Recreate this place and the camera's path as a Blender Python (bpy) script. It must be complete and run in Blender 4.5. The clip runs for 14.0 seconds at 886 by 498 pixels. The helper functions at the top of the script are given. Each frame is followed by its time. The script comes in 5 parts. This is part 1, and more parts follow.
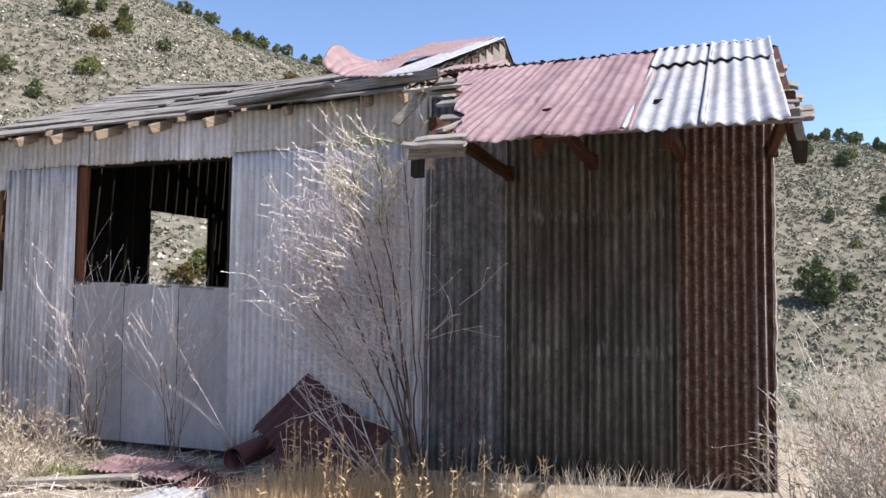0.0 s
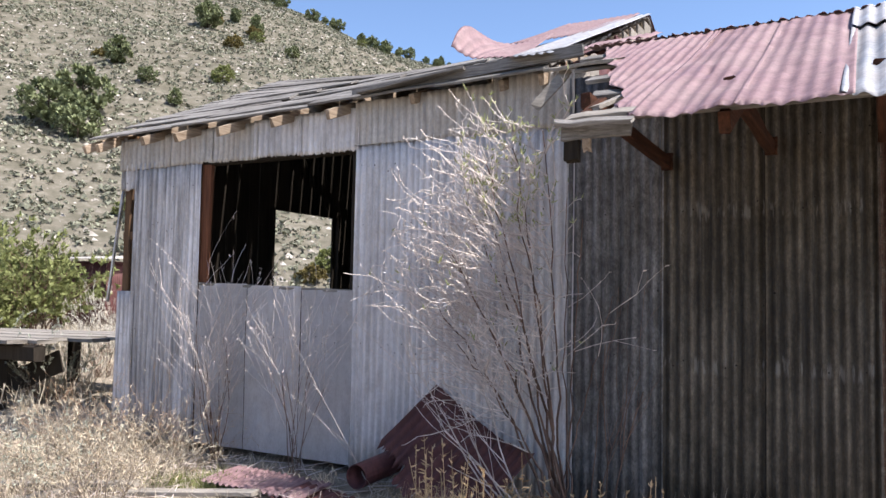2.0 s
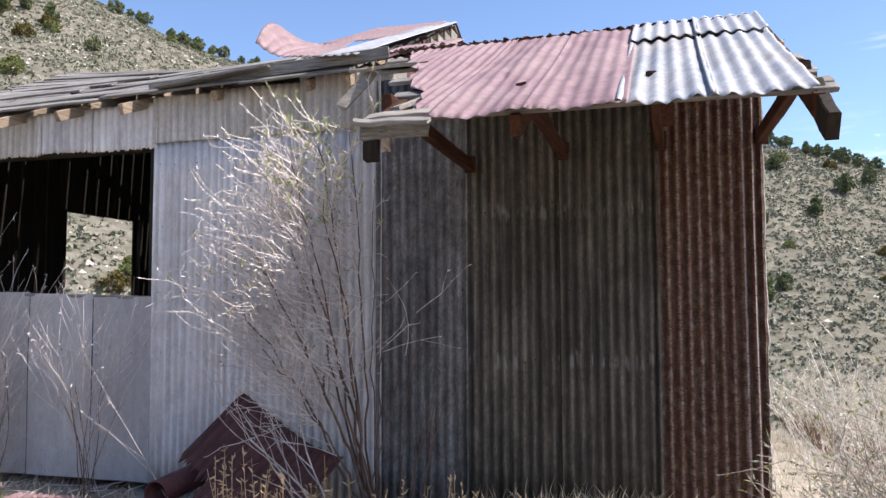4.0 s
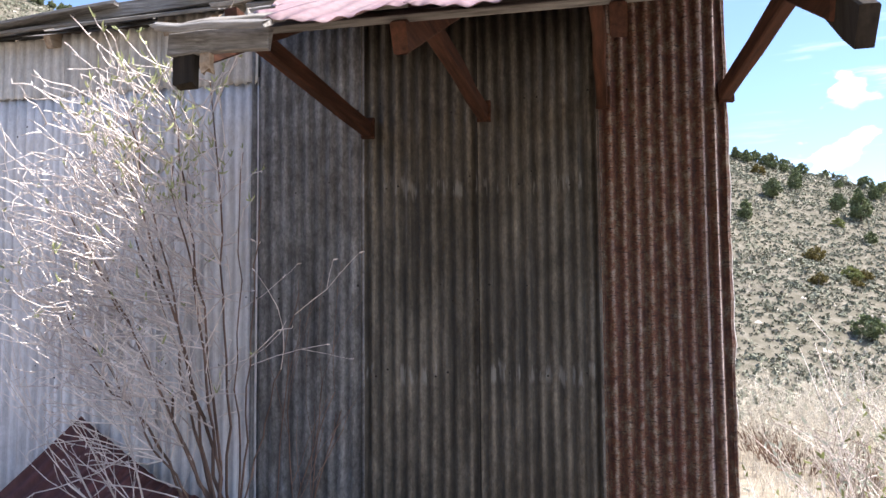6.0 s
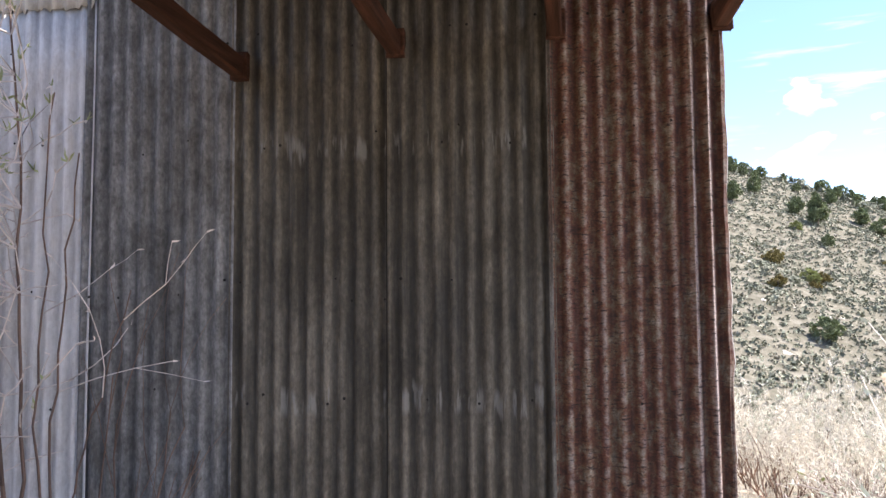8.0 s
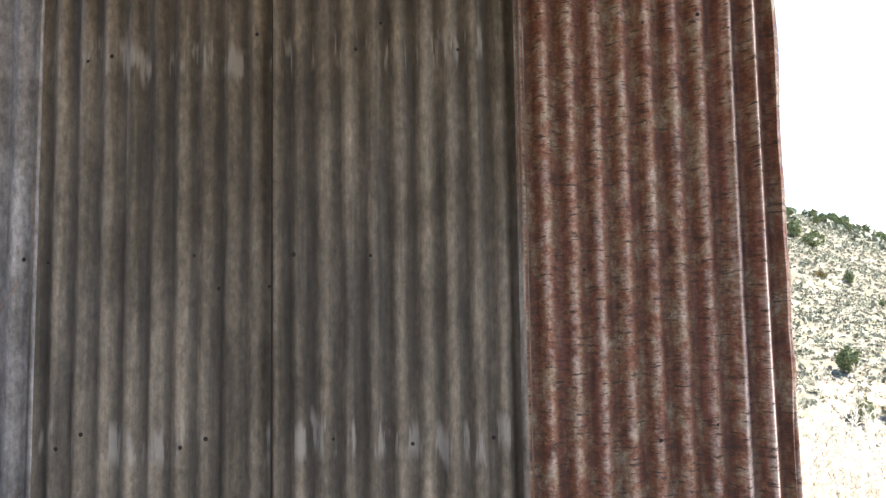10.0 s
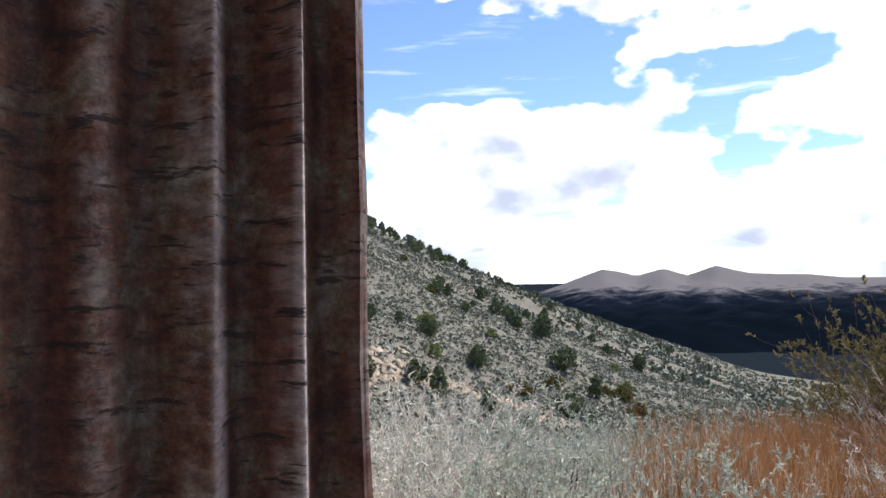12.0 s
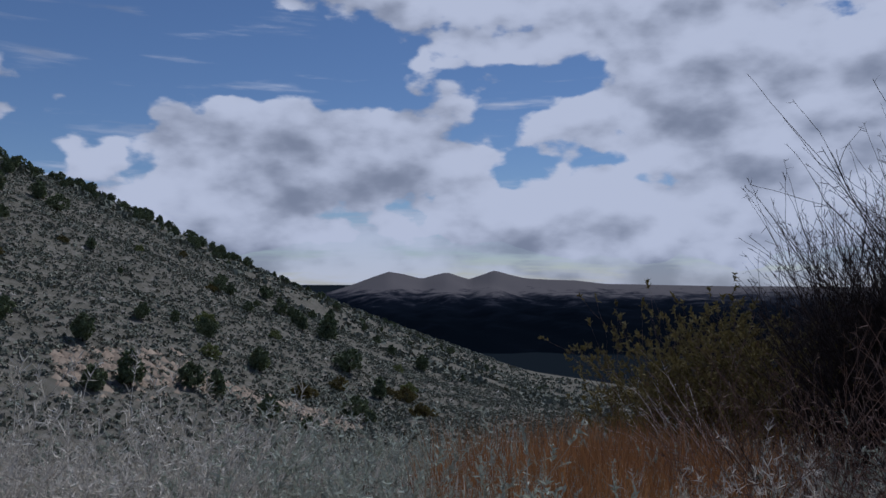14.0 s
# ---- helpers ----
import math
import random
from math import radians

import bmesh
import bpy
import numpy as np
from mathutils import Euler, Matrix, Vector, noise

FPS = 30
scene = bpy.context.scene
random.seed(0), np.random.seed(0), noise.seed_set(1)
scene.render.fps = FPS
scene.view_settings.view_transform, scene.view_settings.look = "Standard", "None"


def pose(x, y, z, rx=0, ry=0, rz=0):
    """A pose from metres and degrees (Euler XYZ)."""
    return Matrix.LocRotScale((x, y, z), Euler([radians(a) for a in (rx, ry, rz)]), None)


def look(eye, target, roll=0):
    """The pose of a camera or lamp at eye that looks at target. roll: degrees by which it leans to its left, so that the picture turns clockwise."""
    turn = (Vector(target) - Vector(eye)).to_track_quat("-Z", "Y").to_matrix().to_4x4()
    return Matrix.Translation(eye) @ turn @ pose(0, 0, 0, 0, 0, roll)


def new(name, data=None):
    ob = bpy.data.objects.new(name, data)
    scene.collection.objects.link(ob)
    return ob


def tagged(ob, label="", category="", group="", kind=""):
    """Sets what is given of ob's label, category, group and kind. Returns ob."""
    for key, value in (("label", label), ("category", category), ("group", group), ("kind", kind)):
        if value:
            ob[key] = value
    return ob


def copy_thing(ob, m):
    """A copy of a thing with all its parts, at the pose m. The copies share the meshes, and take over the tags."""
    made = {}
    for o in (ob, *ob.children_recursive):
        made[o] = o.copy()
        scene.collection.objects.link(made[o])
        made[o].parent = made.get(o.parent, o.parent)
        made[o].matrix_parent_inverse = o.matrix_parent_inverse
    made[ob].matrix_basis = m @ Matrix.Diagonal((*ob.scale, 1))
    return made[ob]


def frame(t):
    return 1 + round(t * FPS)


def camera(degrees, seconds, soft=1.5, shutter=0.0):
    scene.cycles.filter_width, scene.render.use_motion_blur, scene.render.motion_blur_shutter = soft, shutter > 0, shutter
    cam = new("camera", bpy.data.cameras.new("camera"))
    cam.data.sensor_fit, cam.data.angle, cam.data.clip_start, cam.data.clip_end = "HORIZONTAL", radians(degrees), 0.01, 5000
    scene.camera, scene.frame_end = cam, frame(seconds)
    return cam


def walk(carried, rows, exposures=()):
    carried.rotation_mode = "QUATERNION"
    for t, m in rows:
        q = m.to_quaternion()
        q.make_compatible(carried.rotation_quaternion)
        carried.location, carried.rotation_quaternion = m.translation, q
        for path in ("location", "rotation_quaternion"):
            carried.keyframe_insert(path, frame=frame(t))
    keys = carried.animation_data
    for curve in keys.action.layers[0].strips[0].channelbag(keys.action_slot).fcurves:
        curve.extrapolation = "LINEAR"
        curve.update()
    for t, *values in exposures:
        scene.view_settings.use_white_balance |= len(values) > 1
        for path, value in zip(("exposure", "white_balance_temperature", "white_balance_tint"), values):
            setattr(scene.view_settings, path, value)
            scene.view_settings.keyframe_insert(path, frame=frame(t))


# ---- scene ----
cam = camera(58.7, 14.0)
PATH = [
    (0, (1.043, -6.049, 1.388), (0.338, -4.181, 1.503), 0.6),
    (0.5, (0.998, -5.882, 1.376), (0.292, -4.014, 1.486), 0.5),
    (1, (0.885, -5.642, 1.4), (0.179, -3.774, 1.507), 0.4),
    (1.5, (0.756, -5.543, 1.407), (-0.098, -3.738, 1.518), 0.8),
    (2, (0.646, -5.486, 1.418), (-0.335, -3.747, 1.53), 1.1),
    (2.5, (0.628, -5.47, 1.409), (-0.356, -3.733, 1.527), 1.0),
    (3, (0.663, -5.474, 1.401), (-0.214, -3.681, 1.522), 0.6),
    (3.5, (0.694, -5.459, 1.409), (0.002, -3.586, 1.535), 0.0),
    (4, (0.72, -5.42, 1.399), (0.155, -3.505, 1.526), -0.2),
    (4.2, (0.729, -5.377, 1.384), (0.192, -3.455, 1.509), -0.1),
    (6.3, (0.656, -4.15, 1.358), (0.264, -2.193, 1.494), -0.5),
    (6.5, (0.672, -4.086, 1.351), (0.297, -2.127, 1.487), -0.5),
    (7, (0.745, -3.709, 1.335), (0.407, -1.743, 1.473), -0.5),
    (7.2, (0.754, -3.567, 1.35), (0.423, -1.599, 1.486), -0.4),
    (9.3, (0.556, -2.501, 1.361), (0.241, -0.531, 1.506), -0.5),
    (9.5, (0.587, -2.405, 1.344), (0.269, -0.436, 1.49), -0.4),
    (10, (0.59, -2.05, 1.29), (0.414, -0.065, 1.462), -0.9),
    (10.5, (0.539, -1.653, 1.342), (0.631, 0.341, 1.468), -1.3),
    (11, (0.624, -1.311, 1.335), (1.09, 0.632, 1.407), -0.9),
    (11.5, (0.814, -0.954, 1.347), (1.545, 0.906, 1.422), -1.1),
    (12, (1.005, -0.594, 1.315), (2.031, 1.121, 1.39), -1.0),
    (12.5, (1.177, -0.5, 1.265), (2.454, 1.038, 1.341), -0.9),
    (13, (1.346, -0.413, 1.27), (2.811, 0.947, 1.345), -1.0),
    (13.5, (1.502, -0.168, 1.266), (3.012, 1.14, 1.34), -0.5),
    (14, (1.541, 0.108, 1.275), (2.984, 1.491, 1.349), 0.2),
]
walk(cam, [(t, look(eye, target, roll)) for t, eye, target, roll in PATH],
     exposures=[(0, 0.95, 6350, 15), (2.5, 1.02, 6400, 15), (4.2, 1.0, 6350, 15), (6.5, 1.65, 6350, 16), (7.2, 1.7, 6350, 16), (9.5, 2.2, 6600, 13), (10.5, 2.75, 6750, 11), (11.0, 2.45, 6500, 11),
                (11.5, 1.5, 6300, 13), (12.0, 0.65, 6000, 14), (12.5, -0.25, 5650, 15), (13.0, -0.6, 5500, 16), (14.0, -1.12, 5380, 16)])

# ---- light ----
SUN = Vector((0.54, 0.075, 0.83)).normalized()
lamp = bpy.data.lights.new("sun", "SUN")
lamp.energy, lamp.angle, lamp.color = 4.2, radians(0.6), (1.0, 0.95, 0.88)
sun_ob = new("sun", lamp)
sun_ob.matrix_world = look((0, 0, 30), Vector((0, 0, 30)) - SUN)


def sky_world():
    """Blue sky with fair-weather cumulus that thicken towards the open valley."""
    w = bpy.data.worlds.new("sky")
    scene.world = w
    w.use_nodes = True
    nt = w.node_tree
    nt.nodes.clear()
    N, L = nt.nodes.new, nt.links.new

    def math_node(op, a, b=None, c=None, clamp=False):
        n = N("ShaderNodeMath")
        n.operation, n.use_clamp = op, clamp
        for i, v in enumerate((a, b, c)):
            if v is None:
                continue
            if isinstance(v, (int, float)):
                n.inputs[i].default_value = v
            else:
                L(v, n.inputs[i])
        return n.outputs[0]

    def smooth(v, lo, hi):
        n = N("ShaderNodeMapRange")
        n.interpolation_type = "SMOOTHSTEP"
        L(v, n.inputs[0])
        n.inputs[1].default_value, n.inputs[2].default_value = lo, hi
        return n.outputs[0]

    sky = N("ShaderNodeTexSky")
    sky.sky_type, sky.sun_disc = "NISHITA", False
    sky.sun_elevation, sky.sun_rotation = math.asin(SUN.z), math.atan2(SUN.x, SUN.y)
    sky.altitude, sky.air_density, sky.dust_density, sky.ozone_density = 2000, 1.15, 0.4, 3.0
    tc = N("ShaderNodeTexCoord")
    sep = N("ShaderNodeSeparateXYZ")
    L(tc.outputs["Generated"], sep.inputs[0])
    x, y, z = sep.outputs

    def fbm(scale, detail, off, rough=0.55, squash=2.4):
        mp = N("ShaderNodeMapping")
        L(tc.outputs["Generated"], mp.inputs[0])
        mp.inputs["Location"].default_value = (off[0], off[1], off[2] * squash)
        mp.inputs["Scale"].default_value = (1, 1, squash)
        n = N("ShaderNodeTexNoise")
        L(mp.outputs[0], n.inputs["Vector"])
        n.inputs["Scale"].default_value, n.inputs["Detail"].default_value, n.inputs["Roughness"].default_value = scale, detail, rough
        return n.outputs["Fac"]

    def heaps(lift):
        # rounded heads from cells on top of soft billows
        mp = N("ShaderNodeMapping")
        L(tc.outputs["Generated"], mp.inputs[0])
        mp.inputs["Location"].default_value, mp.inputs["Scale"].default_value = (0.2, 0.4, lift * 1.5), (1, 1, 1.5)
        v = N("ShaderNodeTexVoronoi")
        v.feature = "SMOOTH_F1"
        L(mp.outputs[0], v.inputs["Vector"])
        v.inputs["Scale"].default_value, v.inputs["Smoothness"].default_value = 11.0, 0.6
        v.inputs["Detail"].default_value, v.inputs["Roughness"].default_value = 2.5, 0.5
        billow = fbm(5.0, 9, (0.35, 0.1, lift), 0.52, 2.0)
        return math_node("ADD", billow, math_node("MULTIPLY", math_node("SUBTRACT", 0.42, v.outputs["Distance"]), 0.30))

    base, above = heaps(0.0), heaps(0.032)
    veil = fbm(6.0, 8, (3.0, 1.0, 0.0), 0.55, 9.0)
    # more cloud in the half of the sky over the valley, thickest low down
    side = math_node("ADD", math_node("MULTIPLY", x, 0.80), math_node("MULTIPLY", y, 0.25))
    cover = smooth(side, 0.15, 0.65)
    low = math_node("MULTIPLY", smooth(z, 0.27, 0.15), smooth(z, 0.0, 0.06))
    high = smooth(math_node("ADD", z, math_node("MULTIPLY", x, 0.365)), 0.44, 0.58)
    thr = math_node("ADD", math_node("MULTIPLY", math_node("MULTIPLY", low, cover), 0.40), math_node("MULTIPLY", math_node("MULTIPLY", high, smooth(x, 0.2, 0.4)), 0.36))
    dens = math_node("ADD", base, thr)
    mask = smooth(dens, 0.575, 0.635)
    thin = math_node("MULTIPLY", math_node("MULTIPLY", smooth(math_node("ADD", veil, math_node("MULTIPLY", smooth(z, 0.16, 0.02), 0.28)), 0.56, 0.80), cover), 0.8)
    mask = math_node("MULTIPLY", math_node("MAXIMUM", mask, thin), smooth(side, 0.31, 0.43))
    shade = smooth(math_node("ADD", math_node("SUBTRACT", above, base), math_node("MULTIPLY", math_node("SUBTRACT", base, 0.46), 0.55)), -0.15, 0.17)
    cloud = N("ShaderNodeMix")
    cloud.data_type = "RGBA"
    L(shade, cloud.inputs[0])
    cloud.inputs[6].default_value = (9.6, 9.75, 10.2, 1)
    cloud.inputs[7].default_value = (4.0, 4.3, 4.95, 1)
    mix = N("ShaderNodeMix")
    mix.data_type = "RGBA"
    L(mask, mix.inputs[0]), L(sky.outputs[0], mix.inputs[6]), L(cloud.outputs[2], mix.inputs[7])
    bg = N("ShaderNodeBackground")
    bg.inputs[1].default_value = 0.11
    L(mix.outputs[2], bg.inputs[0])
    out = N("ShaderNodeOutputWorld")
    L(bg.outputs[0], out.inputs[0])


sky_world()


# ---- materials ----
def material(name, rough=0.8, metal=0.0):
    m = bpy.data.materials.new(name)
    m.use_nodes = True
    b = m.node_tree.nodes["Principled BSDF"]
    b.inputs["Roughness"].default_value, b.inputs["Metallic"].default_value = rough, metal
    if rough > 0.75:
        b.inputs["Specular IOR Level"].default_value = 0.12
    return m, m.node_tree, b


def tex_noise(nt, scale, detail=6, stretch=(1, 1, 1), rough=0.6, coord="Object", off=(0, 0, 0)):
    tc, mp, n = nt.nodes.new("ShaderNodeTexCoord"), nt.nodes.new("ShaderNodeMapping"), nt.nodes.new("ShaderNodeTexNoise")
    nt.links.new(tc.outputs[coord], mp.inputs[0])
    mp.inputs["Scale"].default_value, mp.inputs["Location"].default_value = stretch, off
    nt.links.new(mp.outputs[0], n.inputs["Vector"])
    n.inputs["Scale"].default_value, n.inputs["Detail"].default_value, n.inputs["Roughness"].default_value = scale, detail, rough
    return n.outputs["Fac"]


def ramp(nt, fac, stops):
    r = nt.nodes.new("ShaderNodeValToRGB")
    els = r.color_ramp.elements
    while len(els) < len(stops):
        els.new(0.5)
    for e, (p, c) in zip(els, stops):
        e.position = p
        e.color = (*c, 1) if len(c) == 3 else c
    nt.links.new(fac, r.inputs[0])
    return r.outputs[0]


def mixc(nt, fac, a, b, mode="MIX"):
    n = nt.nodes.new("ShaderNodeMix")
    n.data_type, n.blend_type = "RGBA", mode
    for i, v in ((0, fac), (6, a), (7, b)):
        if isinstance(v, (int, float)):
            n.inputs[i].default_value = v
        elif isinstance(v, tuple):
            n.inputs[i].default_value = (*v, 1)
        else:
            nt.links.new(v, n.inputs[i])
    return n.outputs[2]


def bump(nt, b, fac, strength=0.3, dist=0.01):
    n = nt.nodes.new("ShaderNodeBump")
    n.inputs["Strength"].default_value, n.inputs["Distance"].default_value = strength, dist
    nt.links.new(fac, n.inputs["Height"])
    nt.links.new(n.outputs[0], b.inputs["Normal"])


def vary(nt, colour, amount, hue=0.0):
    """Piece by piece a little lighter or darker."""
    info = nt.nodes.new("ShaderNodeObjectInfo")
    h = nt.nodes.new("ShaderNodeHueSaturation")
    r = nt.nodes.new("ShaderNodeMapRange")
    nt.links.new(info.outputs["Random"], r.inputs[0])
    r.inputs[3].default_value, r.inputs[4].default_value = 1 - amount, 1 + amount
    nt.links.new(r.outputs[0], h.inputs["Value"])
    nt.links.new(colour, h.inputs["Color"])
    return h.outputs[0]


def island(nt, colour, amount):
    """Clump by clump a little lighter or darker."""
    g = nt.nodes.new("ShaderNodeNewGeometry")
    h = nt.nodes.new("ShaderNodeHueSaturation")
    r = nt.nodes.new("ShaderNodeMapRange")
    nt.links.new(g.outputs["Random Per Island"], r.inputs[0])
    r.inputs[3].default_value, r.inputs[4].default_value = 1 - amount, 1 + amount
    nt.links.new(r.outputs[0], h.inputs["Value"])
    nt.links.new(colour, h.inputs["Color"])
    return h.outputs[0]


def wave_shading(nt, c, amount):
    """Crests lighter and troughs darker along the waves: side light put into the colour, patchy like wear."""
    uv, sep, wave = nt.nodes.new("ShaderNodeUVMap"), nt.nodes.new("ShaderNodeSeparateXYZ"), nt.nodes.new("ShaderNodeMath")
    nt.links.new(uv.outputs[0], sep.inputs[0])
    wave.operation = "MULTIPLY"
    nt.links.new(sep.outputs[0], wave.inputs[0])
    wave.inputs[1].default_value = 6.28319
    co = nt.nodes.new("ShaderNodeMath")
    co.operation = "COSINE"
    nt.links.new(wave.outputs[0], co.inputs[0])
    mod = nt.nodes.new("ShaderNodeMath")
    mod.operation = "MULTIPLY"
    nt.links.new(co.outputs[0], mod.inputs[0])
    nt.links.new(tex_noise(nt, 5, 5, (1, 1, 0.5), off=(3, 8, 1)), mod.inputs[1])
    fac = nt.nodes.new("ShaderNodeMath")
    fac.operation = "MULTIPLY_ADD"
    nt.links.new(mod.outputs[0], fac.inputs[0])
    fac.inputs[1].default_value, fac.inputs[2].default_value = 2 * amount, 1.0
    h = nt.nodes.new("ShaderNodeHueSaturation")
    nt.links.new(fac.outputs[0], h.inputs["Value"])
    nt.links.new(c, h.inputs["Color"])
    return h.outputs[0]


def sheet_metal(name, light, dark, stain, rough=0.55, metal=0.35, stain_amount=0.5, streak=1.0, grain=0.25, chalk=False, crest=0.13):
    """Weathered corrugated iron: vertical streaks, blotches and a fine speckle."""
    m, nt, b = material(name, rough, metal)
    streaks = tex_noise(nt, 22, 8, (1, 1, 0.045 * streak), 0.7)
    wide = tex_noise(nt, 6, 6, (1, 1, 0.12), 0.6, off=(9, 3, 0))
    blotch = tex_noise(nt, 2.2, 8, (1, 1, 0.55), 0.65, off=(4, 1, 2))
    speck = tex_noise(nt, 70, 4, (1, 1, 0.5), 0.7)
    both = nt.nodes.new("ShaderNodeMath")
    both.operation = "MULTIPLY_ADD"
    nt.links.new(streaks, both.inputs[0])
    both.inputs[1].default_value = 0.6
    half = nt.nodes.new("ShaderNodeMath")
    half.operation = "MULTIPLY"
    nt.links.new(wide, half.inputs[0])
    half.inputs[1].default_value = 0.4
    nt.links.new(half.outputs[0], both.inputs[2])
    c = mixc(nt, ramp(nt, both.outputs[0], [(0.38, (0, 0, 0)), (0.62, (1, 1, 1))]), dark, light)
    s = ramp(nt, blotch, [(0.45, (0, 0, 0)), (0.72, (stain_amount,) * 3)])
    c = mixc(nt, s, c, stain)
    c = mixc(nt, grain, c, ramp(nt, speck, [(0.3, (0.25, 0.25, 0.25)), (0.7, (0.8, 0.8, 0.8))]), "OVERLAY")
    mottle = tex_noise(nt, 12, 9, (1, 1, 0.6), 0.78, off=(8, 2, 6))
    c = mixc(nt, min(1.0, grain * 1.3), c, ramp(nt, mottle, [(0.36, (0.28, 0.27, 0.25)), (0.64, (0.74, 0.74, 0.74))]), "OVERLAY")
    c = wave_shading(nt, c, crest)
    if chalk:
        # chalky runs below the nail rows
        tc, sp = nt.nodes.new("ShaderNodeTexCoord"), nt.nodes.new("ShaderNodeSeparateXYZ")
        nt.links.new(tc.outputs["Object"], sp.inputs[0])
        total = None
        for z in (2.00, 0.98):
            d = nt.nodes.new("ShaderNodeMath")
            d.operation = "SUBTRACT"
            nt.links.new(sp.outputs[2], d.inputs[0])
            d.inputs[1].default_value = z + 0.08
            ab = nt.nodes.new("ShaderNodeMath")
            ab.operation = "ABSOLUTE"
            wob = nt.nodes.new("ShaderNodeMath")
            wob.operation = "MULTIPLY_ADD"
            nt.links.new(tex_noise(nt, 17, 3, (1, 1, 0.1), off=(z, 2, 0)), wob.inputs[0])
            wob.inputs[1].default_value = 0.16
            nt.links.new(d.outputs[0], wob.inputs[2])
            nt.links.new(wob.outputs[0], ab.inputs[0])
            mr = nt.nodes.new("ShaderNodeMapRange")
            nt.links.new(ab.outputs[0], mr.inputs[0])
            mr.inputs[1].default_value, mr.inputs[2].default_value, mr.inputs[3].default_value, mr.inputs[4].default_value = 0.025, 0.06, 1, 0
            if total is None:
                total = mr.outputs[0]
            else:
                ad = nt.nodes.new("ShaderNodeMath")
                ad.operation = "ADD"
                nt.links.new(total, ad.inputs[0]), nt.links.new(mr.outputs[0], ad.inputs[1])
                total = ad.outputs[0]
        runs = ramp(nt, tex_noise(nt, 30, 4, (1, 1, 0.12), 0.6, off=(5, 5, 5)), [(0.53, (0, 0, 0)), (0.60, (0.6, 0.6, 0.6))])
        mul = nt.nodes.new("ShaderNodeMath")
        mul.operation = "MULTIPLY"
        nt.links.new(runs, mul.inputs[0]), nt.links.new(total, mul.inputs[1])
        c = mixc(nt, mul.outputs[0], c, (0.22, 0.21, 0.195))
    c = vary(nt, c, 0.10)
    nt.links.new(c, b.inputs["Base Color"])
    nt.links.new(ramp(nt, blotch, [(0.3, (rough - 0.12,) * 3), (0.7, (min(rough + 0.2, 1),) * 3)]), b.inputs["Roughness"])
    bump(nt, b, speck, 0.15, 0.003)
    return m


M_GALV = sheet_metal("galvanised_iron_pale", (0.70, 0.685, 0.685), (0.42, 0.405, 0.40), (0.48, 0.43, 0.38), 0.65, 0.1, 0.35)
M_GALV_OLD = sheet_metal("galvanised_iron_streaked", (0.74, 0.72, 0.72), (0.17, 0.16, 0.155), (0.44, 0.40, 0.35), 0.65, 0.1, 0.4)
M_GALV_BAND = sheet_metal("galvanised_iron_band", (0.56, 0.54, 0.51), (0.36, 0.34, 0.31), (0.40, 0.33, 0.25), 0.65, 0.1, 0.5)
M_GALV_BLUE = sheet_metal("galvanised_iron_blue_grey", (0.208, 0.203, 0.201), (0.078, 0.075, 0.073), (0.066, 0.061, 0.058), 0.65, 0.1, 0.6, grain=0.75, crest=0.24)
# grime, deepened further so the colour carries part of the porch's shade
M_GALV_DIRTY_SHADED = sheet_metal("galvanised_iron_dirty_shaded", (0.116, 0.100, 0.078), (0.019, 0.016, 0.012), (0.027, 0.022, 0.0145), 0.6, 0.1, 0.8, chalk=True, grain=0.7, crest=0.40)
M_GALV_EDGE = sheet_metal("galvanised_iron_raw_edge", (0.16, 0.148, 0.13), (0.04, 0.034, 0.028), (0.08, 0.04, 0.025), 0.65, 0.1, 0.8, streak=8, grain=0.7, crest=0)
M_FLAT = sheet_metal("flat_steel_sheet", (0.66, 0.645, 0.65), (0.58, 0.565, 0.57), (0.48, 0.46, 0.45), 0.65, 0.1, 0.3)
M_ROOF_RED = sheet_metal("red_painted_roof_iron", (0.265, 0.17, 0.175), (0.185, 0.108, 0.112), (0.29, 0.225, 0.22), 0.6, 0.05, 0.6, crest=0.1)
M_ROOF_BARE = sheet_metal("bare_roof_iron", (0.335, 0.355, 0.39), (0.22, 0.23, 0.25), (0.33, 0.27, 0.215), 0.6, 0.1, 0.5, crest=0.12)
M_RED_DARK = sheet_metal("dark_red_iron", (0.13, 0.045, 0.042), (0.08, 0.028, 0.026), (0.06, 0.024, 0.02), 0.65, 0.05, 0.5)


